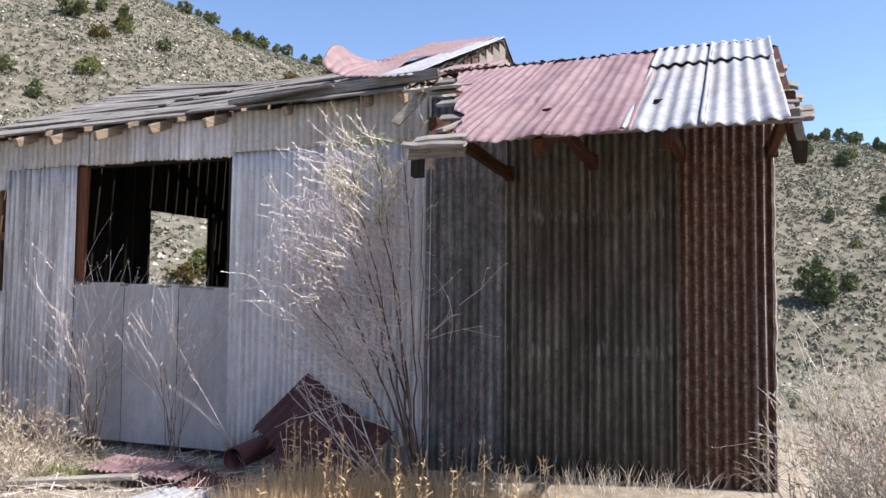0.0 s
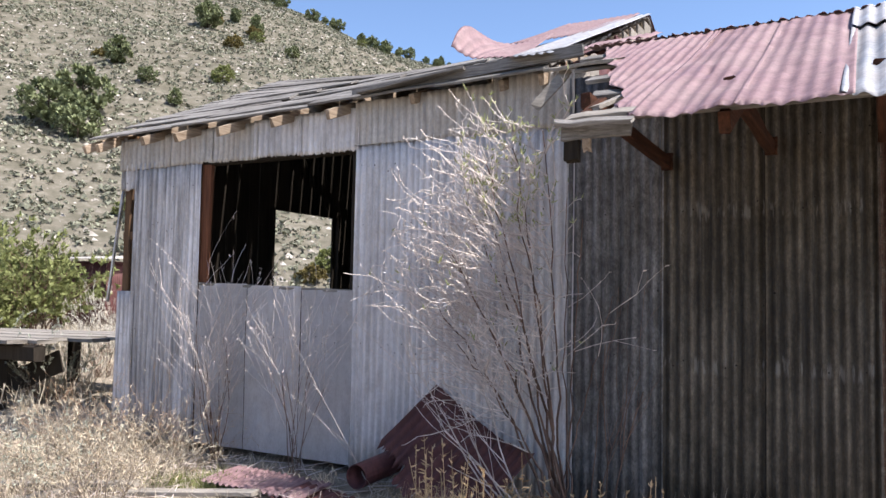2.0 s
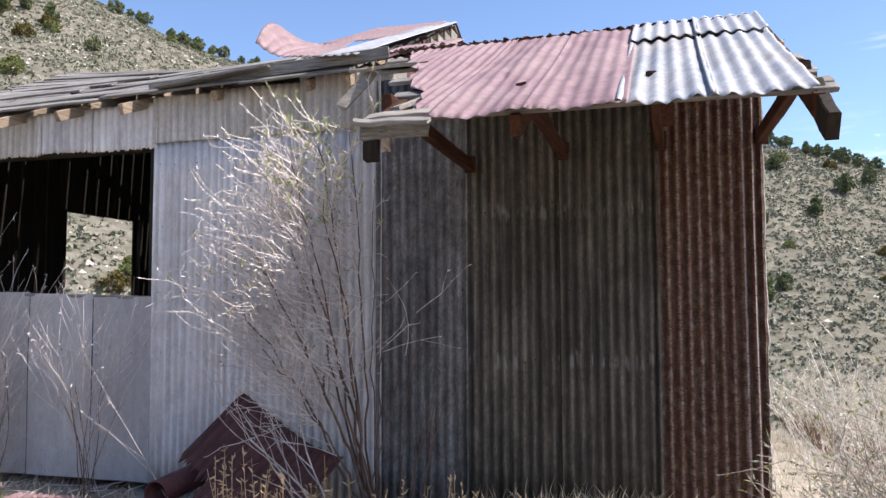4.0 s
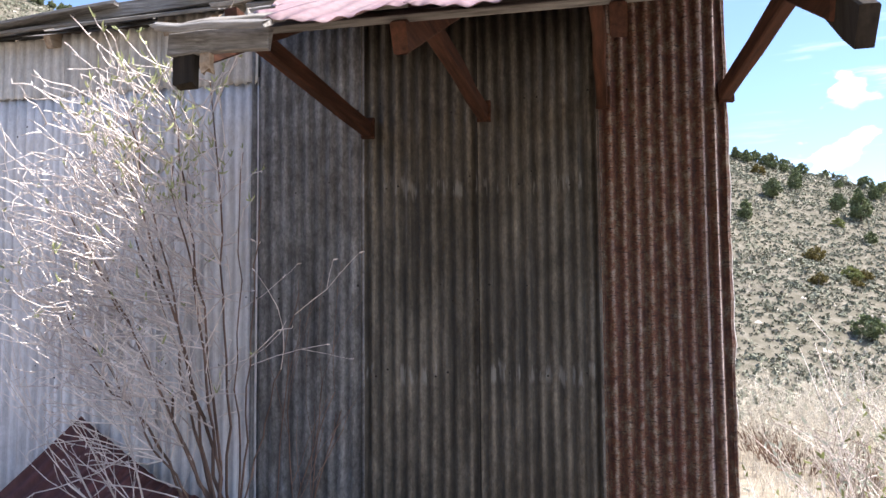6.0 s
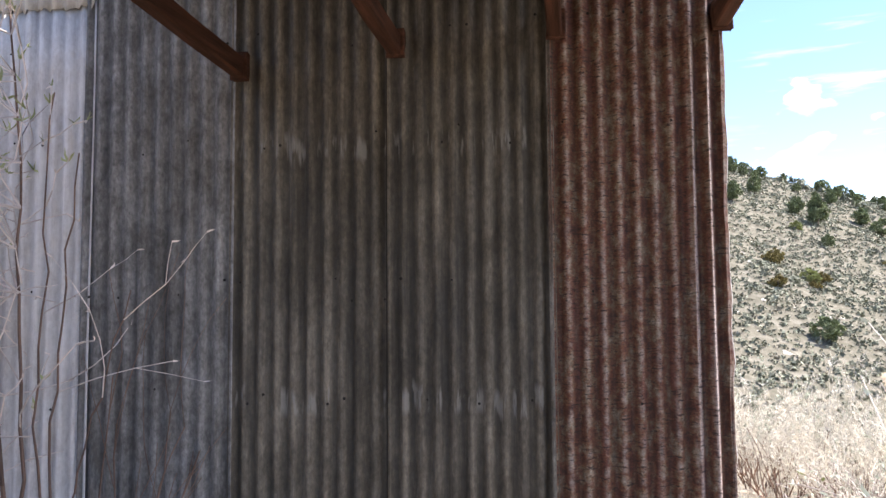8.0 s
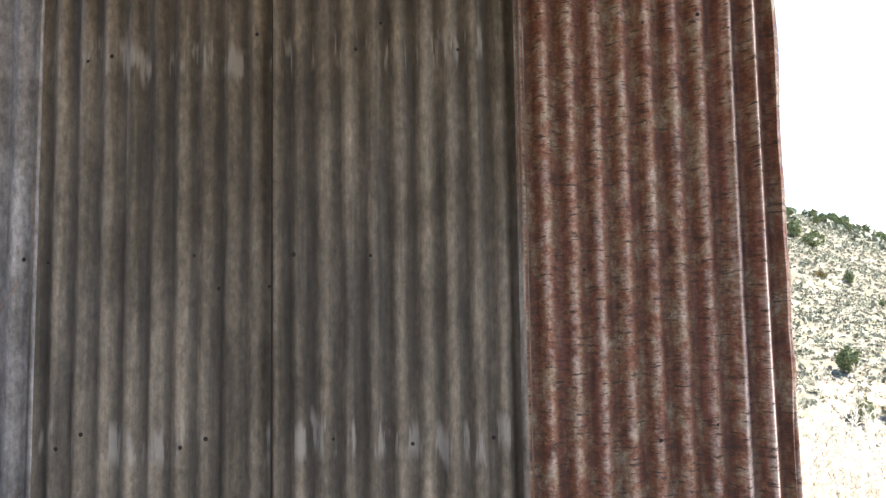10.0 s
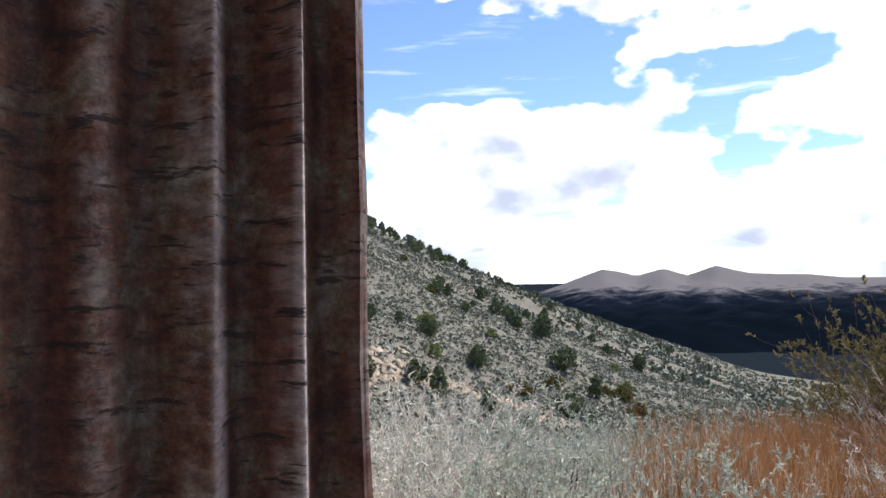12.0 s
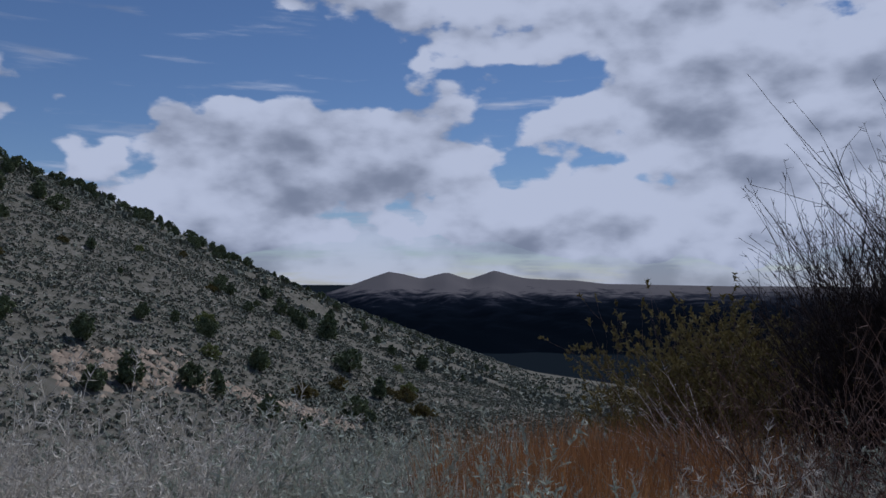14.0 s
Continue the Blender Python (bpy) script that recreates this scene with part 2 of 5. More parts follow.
def rusty_material():
    """Old red paint rusted through: fine horizontal cracking over brown, red and grey."""
    m, nt, b = material("rusted_painted_iron", 0.7, 0.1)
    blot = tex_noise(nt, 15, 10, (1.3, 0, 0.8), 0.8)
    cracks = tex_noise(nt, 40, 4, (0.55, 0, 2.4), 0.7, off=(1, 2, 3))
    streaks = tex_noise(nt, 22, 8, (1.4, 0, 0.05), 0.65, off=(7, 0, 0))
    c = ramp(nt, blot, [(0.33, (0.020, 0.010, 0.007)), (0.44, (0.075, 0.024, 0.013)), (0.50, (0.125, 0.048, 0.024)), (0.55, (0.14, 0.095, 0.058)), (0.64, (0.24, 0.205, 0.165))])
    c = mixc(nt, ramp(nt, streaks, [(0.53, (0, 0, 0)), (0.63, (0.65, 0.65, 0.65))]), c, (0.135, 0.045, 0.036))
    c = wave_shading(nt, mixc(nt, 1.0, c, (0.84, 0.84, 0.84), "MULTIPLY"), 0.28)
    # pale crests: wear and side light in one colour; pale creases: painted sky highlights
    uv, sep = nt.nodes.new("ShaderNodeUVMap"), nt.nodes.new("ShaderNodeSeparateXYZ")
    nt.links.new(uv.outputs[0], sep.inputs[0])

    def near(value, at, width):
        d, ab, mr = nt.nodes.new("ShaderNodeMath"), nt.nodes.new("ShaderNodeMath"), nt.nodes.new("ShaderNodeMapRange")
        d.operation, ab.operation = "SUBTRACT", "ABSOLUTE"
        nt.links.new(value, d.inputs[0])
        d.inputs[1].default_value = at
        nt.links.new(d.outputs[0], ab.inputs[0])
        nt.links.new(ab.outputs[0], mr.inputs[0])
        mr.inputs[1].default_value, mr.inputs[2].default_value, mr.inputs[3].default_value, mr.inputs[4].default_value = width * 0.3, width, 1, 0
        return mr.outputs[0]

    def times(a, b):
        m2 = nt.nodes.new("ShaderNodeMath")
        m2.operation = "MULTIPLY"
        nt.links.new(a, m2.inputs[0]), nt.links.new(b, m2.inputs[1])
        return m2.outputs[0]

    fr = nt.nodes.new("ShaderNodeMath")
    fr.operation = "WRAP"
    nt.links.new(sep.outputs[0], fr.inputs[0])
    fr.inputs[1].default_value, fr.inputs[2].default_value = 0.5, -0.5
    worn_lit = ramp(nt, tex_noise(nt, 13, 9, (1, 0, 1.3), 0.8, off=(4, 4, 9)), [(0.45, (0, 0, 0)), (0.60, (0.75, 0.75, 0.75))])
    c = mixc(nt, times(near(fr.outputs[0], 0.0, 0.24), worn_lit), c, (0.29, 0.245, 0.215))
    # creases get a pale line, the highlight from the open side put into colour
    bare = ramp(nt, tex_noise(nt, 7, 6, (1, 0, 0.5), 0.7, off=(6, 4, 2)), [(0.40, (0.15, 0.15, 0.15)), (0.55, (0.85, 0.85, 0.85))])
    for at in (8.19, 9.09):
        c = mixc(nt, times(near(sep.outputs[0], at, 0.16), bare), c, (0.48, 0.39, 0.36))
    c = mixc(nt, ramp(nt, cracks, [(0.39, (0.92, 0.92, 0.92)), (0.44, (0, 0, 0))]), c, (0.022, 0.012, 0.009))
    fleck = tex_noise(nt, 80, 6, (1, 0, 1.6), 0.75, off=(2, 6, 4))
    c = mixc(nt, 0.6, c, ramp(nt, fleck, [(0.36, (0.15, 0.15, 0.15)), (0.5, (0.5, 0.5, 0.5)), (0.64, (0.9, 0.88, 0.86))]), "OVERLAY")
    nt.links.new(c, b.inputs["Base Color"])
    bump(nt, b, cracks, 0.25, 0.003)
    return m


M_RUST = rusty_material()


def wood(name, light, dark, rough=0.85, axis=0, scale=1.0):
    m, nt, b = material(name, rough)
    st = [14, 14, 14]
    st[axis] = 0.8
    grain = tex_noise(nt, 3.0 * scale, 8, tuple(st), 0.65)
    patch = tex_noise(nt, 1.3, 5, off=(2, 5, 1))
    c = ramp(nt, grain, [(0.3, dark), (0.55, tuple((p + q) / 2 for p, q in zip(light, dark))), (0.75, light)])
    c = mixc(nt, ramp(nt, patch, [(0.4, (0, 0, 0)), (0.7, (0.45, 0.45, 0.45))]), c, dark)
    c = vary(nt, c, 0.22)
    nt.links.new(c, b.inputs["Base Color"])
    bump(nt, b, grain, 0.5, 0.006)
    return m


M_BOARD = wood("weathered_roof_board", (0.40, 0.385, 0.36), (0.085, 0.077, 0.068), axis=0, scale=2.2)
M_RAFTER = wood("weathered_rafter_wood", (0.50, 0.41, 0.31), (0.17, 0.12, 0.08), axis=1)
M_STRUT = wood("reddish_brace_wood", (0.125, 0.052, 0.031), (0.028, 0.015, 0.010), axis=1)
M_JAMB = wood("red_brown_jamb_wood", (0.20, 0.085, 0.045), (0.07, 0.032, 0.02), axis=2)
M_STUD = wood("old_stud_wood", (0.22, 0.13, 0.07), (0.07, 0.045, 0.03), axis=2)
# indoor shade is in this near-black colour; dark outdoor timbers share it
M_DARKWOOD_SHADED = wood("dark_plank_wood_shaded", (0.055, 0.045, 0.035), (0.022, 0.018, 0.014), axis=2)
M_GREYPLANK = wood("grey_plank_wood", (0.42, 0.39, 0.34), (0.20, 0.18, 0.155), axis=0)
M_NAIL = material("nail_hole", 0.8)[0]
M_NAIL.node_tree.nodes["Principled BSDF"].inputs["Base Color"].default_value = (0.02, 0.018, 0.016, 1)


def ground_material():
    m, nt, b = material("dry_ground", 0.95)
    b.inputs["Specular IOR Level"].default_value = 0.0
    big = tex_noise(nt, 0.35, 8, off=(3, 3, 0))
    fine = tex_noise(nt, 9, 9, rough=0.7)
    far = tex_noise(nt, 0.02, 6)
    c = ramp(nt, fine, [(0.3, (0.20, 0.165, 0.125)), (0.5, (0.33, 0.285, 0.225)), (0.7, (0.46, 0.415, 0.345))])
    c = mixc(nt, ramp(nt, big, [(0.42, (0, 0, 0)), (0.65, (0.7, 0.7, 0.7))]), c, (0.24, 0.215, 0.165))
    c = mixc(nt, ramp(nt, far, [(0.5, (0, 0, 0)), (0.7, (0.6, 0.6, 0.6))]), c, (0.40, 0.30, 0.23))
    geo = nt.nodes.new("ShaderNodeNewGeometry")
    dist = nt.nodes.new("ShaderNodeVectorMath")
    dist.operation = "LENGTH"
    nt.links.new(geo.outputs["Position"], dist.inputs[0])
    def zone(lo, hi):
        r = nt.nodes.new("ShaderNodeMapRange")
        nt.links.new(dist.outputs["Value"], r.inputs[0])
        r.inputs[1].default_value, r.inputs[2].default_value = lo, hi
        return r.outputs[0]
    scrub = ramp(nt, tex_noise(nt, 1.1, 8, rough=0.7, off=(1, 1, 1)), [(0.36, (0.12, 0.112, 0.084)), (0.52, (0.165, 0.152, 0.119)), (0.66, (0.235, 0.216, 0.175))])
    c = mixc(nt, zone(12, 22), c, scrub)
    # far basin: forest colour with the cloud shadow painted in
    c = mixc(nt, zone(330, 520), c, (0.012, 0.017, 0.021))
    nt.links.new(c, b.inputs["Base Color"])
    bump(nt, b, fine, 0.8, 0.05)
    return m


M_GROUND = ground_material()


def leafy(name, light, dark, amount=0.35, rough=0.8, translucent=0.0):
    m, nt, b = material(name, rough)
    n = tex_noise(nt, 1.7, 4)
    c = island(nt, ramp(nt, n, [(0.35, dark), (0.65, light)]), amount)
    nt.links.new(c, b.inputs["Base Color"])
    if translucent:
        t = nt.nodes.new("ShaderNodeBsdfTranslucent")
        nt.links.new(c, t.inputs[0])
        mx = nt.nodes.new("ShaderNodeMixShader")
        mx.inputs[0].default_value = translucent
        out = nt.nodes["Material Output"]
        nt.links.new(b.outputs[0], mx.inputs[1]), nt.links.new(t.outputs[0], mx.inputs[2]), nt.links.new(mx.outputs[0], out.inputs[0])
    return m


M_SAGE = leafy("sagebrush_leaves", (0.53, 0.56, 0.46), (0.36, 0.385, 0.305), 0.35, translucent=0.25)
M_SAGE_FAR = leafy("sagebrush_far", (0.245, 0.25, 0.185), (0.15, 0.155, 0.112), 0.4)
M_TWIG_PALE = leafy("pale_dead_twigs", (0.74, 0.66, 0.61), (0.54, 0.47, 0.43), 0.25)
M_TWIG_BARK = leafy("brown_twig_bark", (0.24, 0.155, 0.115), (0.13, 0.085, 0.065), 0.3)
M_TWIG_GREY = leafy("grey_brown_twigs", (0.46, 0.38, 0.32), (0.24, 0.195, 0.16), 0.35)
M_TWIG_DARK = leafy("dark_bare_twigs", (0.085, 0.065, 0.058), (0.04, 0.032, 0.03), 0.5)
M_STRAW = leafy("straw_grass", (0.72, 0.62, 0.47), (0.52, 0.44, 0.32), 0.3, translucent=0.2)
M_STRAW_GREY = leafy("grey_dry_grass", (0.64, 0.57, 0.45), (0.44, 0.38, 0.29), 0.35, translucent=0.2)
M_PALE_GRASS = leafy("pale_slope_grass", (0.76, 0.715, 0.62), (0.54, 0.50, 0.42), 0.35, translucent=0.25)
M_TAN = leafy("tan_dry_stems", (0.60, 0.42, 0.28), (0.40, 0.27, 0.18), 0.35, translucent=0.15)
M_STRAW_TAN = leafy("tan_straw", (0.66, 0.49, 0.29), (0.46, 0.33, 0.19), 0.35, translucent=0.2)
M_ORANGE = leafy("orange_dry_grass", (0.48, 0.25, 0.10), (0.30, 0.15, 0.07), 0.35, translucent=0.2)
M_GREEN = leafy("young_green_leaves", (0.29, 0.315, 0.13), (0.185, 0.205, 0.08), 0.35, translucent=0.3)
M_NEW_LEAF = leafy("new_grey_green_leaves", (0.44, 0.46, 0.24), (0.30, 0.33, 0.15), 0.3, translucent=0.3)
M_OLIVE = leafy("olive_shrub_leaves", (0.25, 0.205, 0.08), (0.14, 0.115, 0.045), 0.4, translucent=0.2)
M_PINYON = leafy("pinyon_needles", (0.25, 0.28, 0.15), (0.16, 0.185, 0.095), 0.35)
M_TRUNK = leafy("tree_bark", (0.10, 0.075, 0.055), (0.06, 0.045, 0.035), 0.2)
M_STONE = leafy("pale_hill_stones", (0.46, 0.43, 0.385), (0.30, 0.275, 0.235), 0.35)
M_SCRUB_DRY = leafy("dry_hill_scrub", (0.30, 0.27, 0.205), (0.20, 0.18, 0.14), 0.3)
M_BANK = leafy("tan_bank_stones", (0.36, 0.285, 0.205), (0.25, 0.19, 0.135), 0.3)


# ---- mesh helpers ----
def mesh_object(name, verts, faces, mat, parent=None, smooth=False, mats=None, idx=None):
    me = bpy.data.meshes.new(name)
    me.from_pydata([tuple(v) for v in verts], [], faces)
    for q in (mats or [mat]):
        me.materials.append(q)
    if idx is not None:
        me.polygons.foreach_set("material_index", np.asarray(idx, dtype=np.int32))
    if smooth:
        me.polygons.foreach_set("use_smooth", [True] * len(me.polygons))
    me.update()
    ob = new(name, me)
    ob.parent = parent
    return ob


def part(name, bm, mat, parent=None, label=""):
    me = bpy.data.meshes.new(name)
    bm.to_mesh(me)
    bm.free()
    me.materials.append(mat)
    ob = new(name, me)
    ob.parent = parent
    if label:
        ob["label"] = label
    return ob


def tri_mesh(name, verts, tris, mat, parent=None, mats=None, idx=None):
    """A mesh from arrays of corners and triangles."""
    me = bpy.data.meshes.new(name)
    v, t = np.asarray(verts, dtype=np.float32), np.asarray(tris, dtype=np.int32)
    me.vertices.add(len(v))
    me.vertices.foreach_set("co", v.ravel())
    me.loops.add(t.size)
    me.loops.foreach_set("vertex_index", t.ravel())
    me.polygons.add(len(t))
    me.polygons.foreach_set("loop_start", np.arange(len(t), dtype=np.int32) * 3)
    for q in (mats or [mat]):
        me.materials.append(q)
    if idx is not None:
        me.polygons.foreach_set("material_index", np.asarray(idx, dtype=np.int32))
    me.update(calc_edges=True)
    ob = new(name, me)
    ob.parent = parent
    return ob


def beam_bm(a, b, w, h, jag=0.0, seed=0, up=(0, 0, 1)):
    """A squared timber from a to b, w wide and h high, with bevelled arrises and slightly uneven ends."""
    rng = random.Random(seed)
    a, b = Vector(a), Vector(b)
    d = (b - a).normalized()
    s = d.cross(Vector(up)).normalized()
    u = s.cross(d).normalized()
    bm = bmesh.new()
    rings = []
    n = 4
    c = 0.12 * min(w, h)
    prof = [(-w / 2 + c, -h / 2), (w / 2 - c, -h / 2), (w / 2, -h / 2 + c), (w / 2, h / 2 - c), (w / 2 - c, h / 2), (-w / 2 + c, h / 2), (-w / 2, h / 2 - c), (-w / 2, -h / 2 + c)]
    for i in range(n + 1):
        f = i / n
        p = a.lerp(b, f) + u * (rng.uniform(-1, 1) * jag * 0.4) + s * (rng.uniform(-1, 1) * jag * 0.4)
        rings.append([bm.verts.new(p + s * x + u * y + d * (rng.uniform(-jag, jag) if i in (0, n) else 0)) for x, y in prof])
    for r0, r1 in zip(rings, rings[1:]):
        for k in range(8):
            bm.faces.new((r0[k], r0[(k + 1) % 8], r1[(k + 1) % 8], r1[k]))
    bm.faces.new(rings[0][::-1])
    bm.faces.new(rings[-1])
    bmesh.ops.recalc_face_normals(bm, faces=bm.faces)
    return bm


def beam(name, a, b, w, h, mat, parent=None, jag=0.004, seed=0, label="", up=(0, 0, 1)):
    return part(name, beam_bm(a, b, w, h, jag, seed, up), mat, parent, label)


PITCH = 0.068


def corrugated(name, o, across, down, mat, parent=None, amp=0.009, waves=None, thick=0.0018, seed=0, ragged=0.012, warp=None, label="", per=6, rows=9, clip=None):
    """A corrugated sheet: o is a corner, across and down are its two edges; the waves run along down.
    warp(s, t) adds an offset along the normal; ragged is the unevenness of its lower edge;
    clip(t) tears the sheet away on the near side of that share of its width."""
    o, A, D = Vector(o), Vector(across), Vector(down)
    n = A.cross(D).normalized()
    rng = random.Random(seed)
    count = waves or max(1, round(A.length / PITCH))
    cols = count * per
    jit = [rng.uniform(-1, 1) for _ in range(cols + 1)]
    ph = rng.uniform(0, 6.28)
    verts, faces = [], []
    for side in (0, 1):
        for j in range(rows + 1):
            t = j / rows
            for i in range(cols + 1):
                s = i / cols if clip is None else max(i / cols, min(0.98, clip(t)))
                off = -amp * math.cos(2 * math.pi * count * s) + 0.003 * math.sin(3 * t * 2 + ph + 5 * s)
                if warp:
                    off += warp(s, t)
                e = ragged * jit[i] * (t ** 8) if ragged else 0
                verts.append(o + A * s + D * t + D.normalized() * e + n * (off - side * thick))
    w = cols + 1
    half = (rows + 1) * w
    for j in range(rows):
        for i in range(cols):
            a = j * w + i
            faces.append((a, a + w, a + w + 1, a + 1))
            a += half
            faces.append((a, a + 1, a + w + 1, a + w))
    edge = [(j * w, (j + 1) * w) for j in range(rows)] + [(rows * w + i, rows * w + i + 1) for i in range(cols)]
    edge += [((j + 1) * w + cols, j * w + cols) for j in range(rows)] + [(i + 1, i) for i in range(cols)]
    faces += [(a, a + half, b + half, b) for a, b in edge]
    ob = mesh_object(name, verts, faces, mat, parent, smooth=True)
    layer = ob.data.uv_layers.new(name="wave")
    vi = np.empty(len(ob.data.loops), dtype=np.int32)
    ob.data.loops.foreach_get("vertex_index", vi)
    k = vi % half
    layer.data.foreach_set("uv", np.stack([(k % w) / per, k // w / rows], -1).astype(np.float32).ravel())
    if label:
        ob["label"] = label
    return ob


def empty(name, at=(0, 0, 0)):
    ob = new(name)
    ob.location = at
    return ob


def plain_box(name, lo, hi, mat, parent=None, label=""):
    bm = bmesh.new()
    bmesh.ops.create_cube(bm, size=1)
    for v in bm.verts:
        v.co = Vector([l + (c + 0.5) * (h - l) for c, l, h in zip(v.co, lo, hi)])
    bmesh.ops.bevel(bm, geom=bm.edges[:], offset=min(0.004, 0.2 * min(h - l for l, h in zip(lo, hi))), segments=1, affect="EDGES")
    return part(name, bm, mat, parent, label)


# ---- the ground: one sheet from the yard up the hillsides to the horizon ----
AZ = [-180, -130, -90, -66, -54, -46, -41, -37.8, -34.3, -29, -12, 2.5, 5.5, 8.4, 11.4, 14.4, 18.2, 22.6, 25.5, 30, 35.7, 41.7, 47.8, 52.5, 60, 75, 110, 180]
SKYLINE = [8, 10, 15, 20.0, 21.0, 20.8, 19.6, 18.3, 17.3, 16.2, 13.8, 11.4, 10.8, 10.1, 9.1, 8.1, 6.8, 5.3, 4.0, 1.8, -0.8, -3.3, -5.8, -7.6, -9, -9, -3, 8]
RIDGE = [130, 130, 130, 120, 115, 115, 115, 115, 118, 120, 120, 120, 120, 122, 124, 126, 132, 140, 146, 160, 185, 222, 245, 260, 250, 200, 150, 130]
CENTRE = (1.2, -1.0)


def terrain(x, y):
    """Height of the ground, for arrays or numbers."""
    x, y = np.asarray(x, dtype=float), np.asarray(y, dtype=float)
    dx, dy = x - CENTRE[0], y - CENTRE[1]
    r, az = np.hypot(dx, dy), np.degrees(np.arctan2(dx, dy))
    el, R = np.interp(az, AZ, SKYLINE), np.interp(az, AZ, RIDGE)
    top = 1.35 + R * np.tan(np.radians(el))
    dip = np.interp(az, [-180, -60, -35, 0, 30, 60, 120, 180], [0, 0.3, -1.0, -5.5, -8, -10, -4, 0])
    base = np.interp(az, [-180, -60, -30, 0, 60, 120, 180], [18, 28, 26, 30, 40, 40, 18])
    fall = np.interp(az, [-180, -20, 8, 25, 60, 85, 120, 180], [0.045, 0.045, 0.10, 0.14, 0.13, 0.09, 0.045, 0.045])
    near = 0.04 * np.sin(0.9 * x + 0.4) * np.cos(1.1 * y) - fall * np.clip(r - 2.6, 0, np.where(fall > 0.05, 9.0, 5.4))
    f = np.clip((r - 7.5) / (base - 7.5), 0, 1)
    f = f * f * (3 - 2 * f)
    g = np.clip((r - base) / (R - base), 0, 1)
    gg = 0.78 * g + 0.22 * g * g * (3 - 2 * g)
    z = near * (1 - f) + dip * f
    z = z + (top - dip) * gg
    rough = (0.9 * np.sin(x * 0.11 + 1.3 * np.sin(y * 0.07)) * np.sin(y * 0.13 + 0.8) + 0.35 * np.sin(x * 0.37 + 2 * np.sin(y * 0.21)) * np.sin(y * 0.41))
    z = z + rough * np.clip((r - base) / 20, 0, 1) * np.clip((R - r) / 25, 0, 1)
    # beyond the ridges the land falls into a wide basin and climbs to the far plain
    b = np.clip((r - R) / 500, 0, 1)
    far = np.interp(r, [0, 700, 2200, 4800], [-90, -120, -190, -42])
    return np.where(r > R, top + (far - top) * (b * b * (3 - 2 * b)), z)


def ground_z(x, y):
    return float(terrain(x, y))


def build_ground():
    rs = np.concatenate([np.linspace(0.0, 12, 40)[1:], np.geomspace(12.5, 300, 110), np.geomspace(315, 4850, 40)])
    na = 360
    az = np.linspace(0, 2 * np.pi, na, endpoint=False)
    RR, AA = np.meshgrid(rs, az, indexing="ij")
    X, Y = CENTRE[0] + RR * np.sin(AA), CENTRE[1] + RR * np.cos(AA)
    Z = terrain(X, Y)
    verts = np.concatenate([[[CENTRE[0], CENTRE[1], ground_z(*CENTRE)]], np.stack([X, Y, Z], -1).reshape(-1, 3)])
    i, j = np.meshgrid(np.arange(len(rs) - 1), np.arange(na), indexing="ij")
    a = 1 + i * na + j
    b = 1 + i * na + (j + 1) % na
    tris = np.concatenate([np.stack([a, a + na, b], -1).reshape(-1, 3), np.stack([b, a + na, b + na], -1).reshape(-1, 3),
                           np.stack([np.zeros(na, int), 1 + np.arange(na), 1 + (np.arange(na) + 1) % na], -1)])
    tris = tris[:, ::-1]
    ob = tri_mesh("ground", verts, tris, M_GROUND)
    ob.data.polygons.foreach_set("use_smooth", [True] * len(ob.data.polygons))
    tagged(ob, "dry stony ground rising into sagebrush hillsides", "ground", kind="structure")


build_ground()


# ---- the building ----
XL, XG, XR, DEPTH = -6.30, -1.49, 1.25, 5.1
RIDGE_Y = 2.55


def roof_z(x, y):
    """Underside of the main roof boards; the old ridge sags."""
    z = 3.13 + 0.024 * (x + 2.0) + 0.46 * (y if y < RIDGE_Y else 2 * RIDGE_Y - y)
    s = max(0.0, min(1.0, (x - XL) / (XG - XL)))
    return z - 0.20 * math.sin(math.pi * s) * max(0.0, min(1.0, y / RIDGE_Y))


def porch_z(y):
    """Underside of the porch sheets."""
    return 3.21 + 0.485 * y


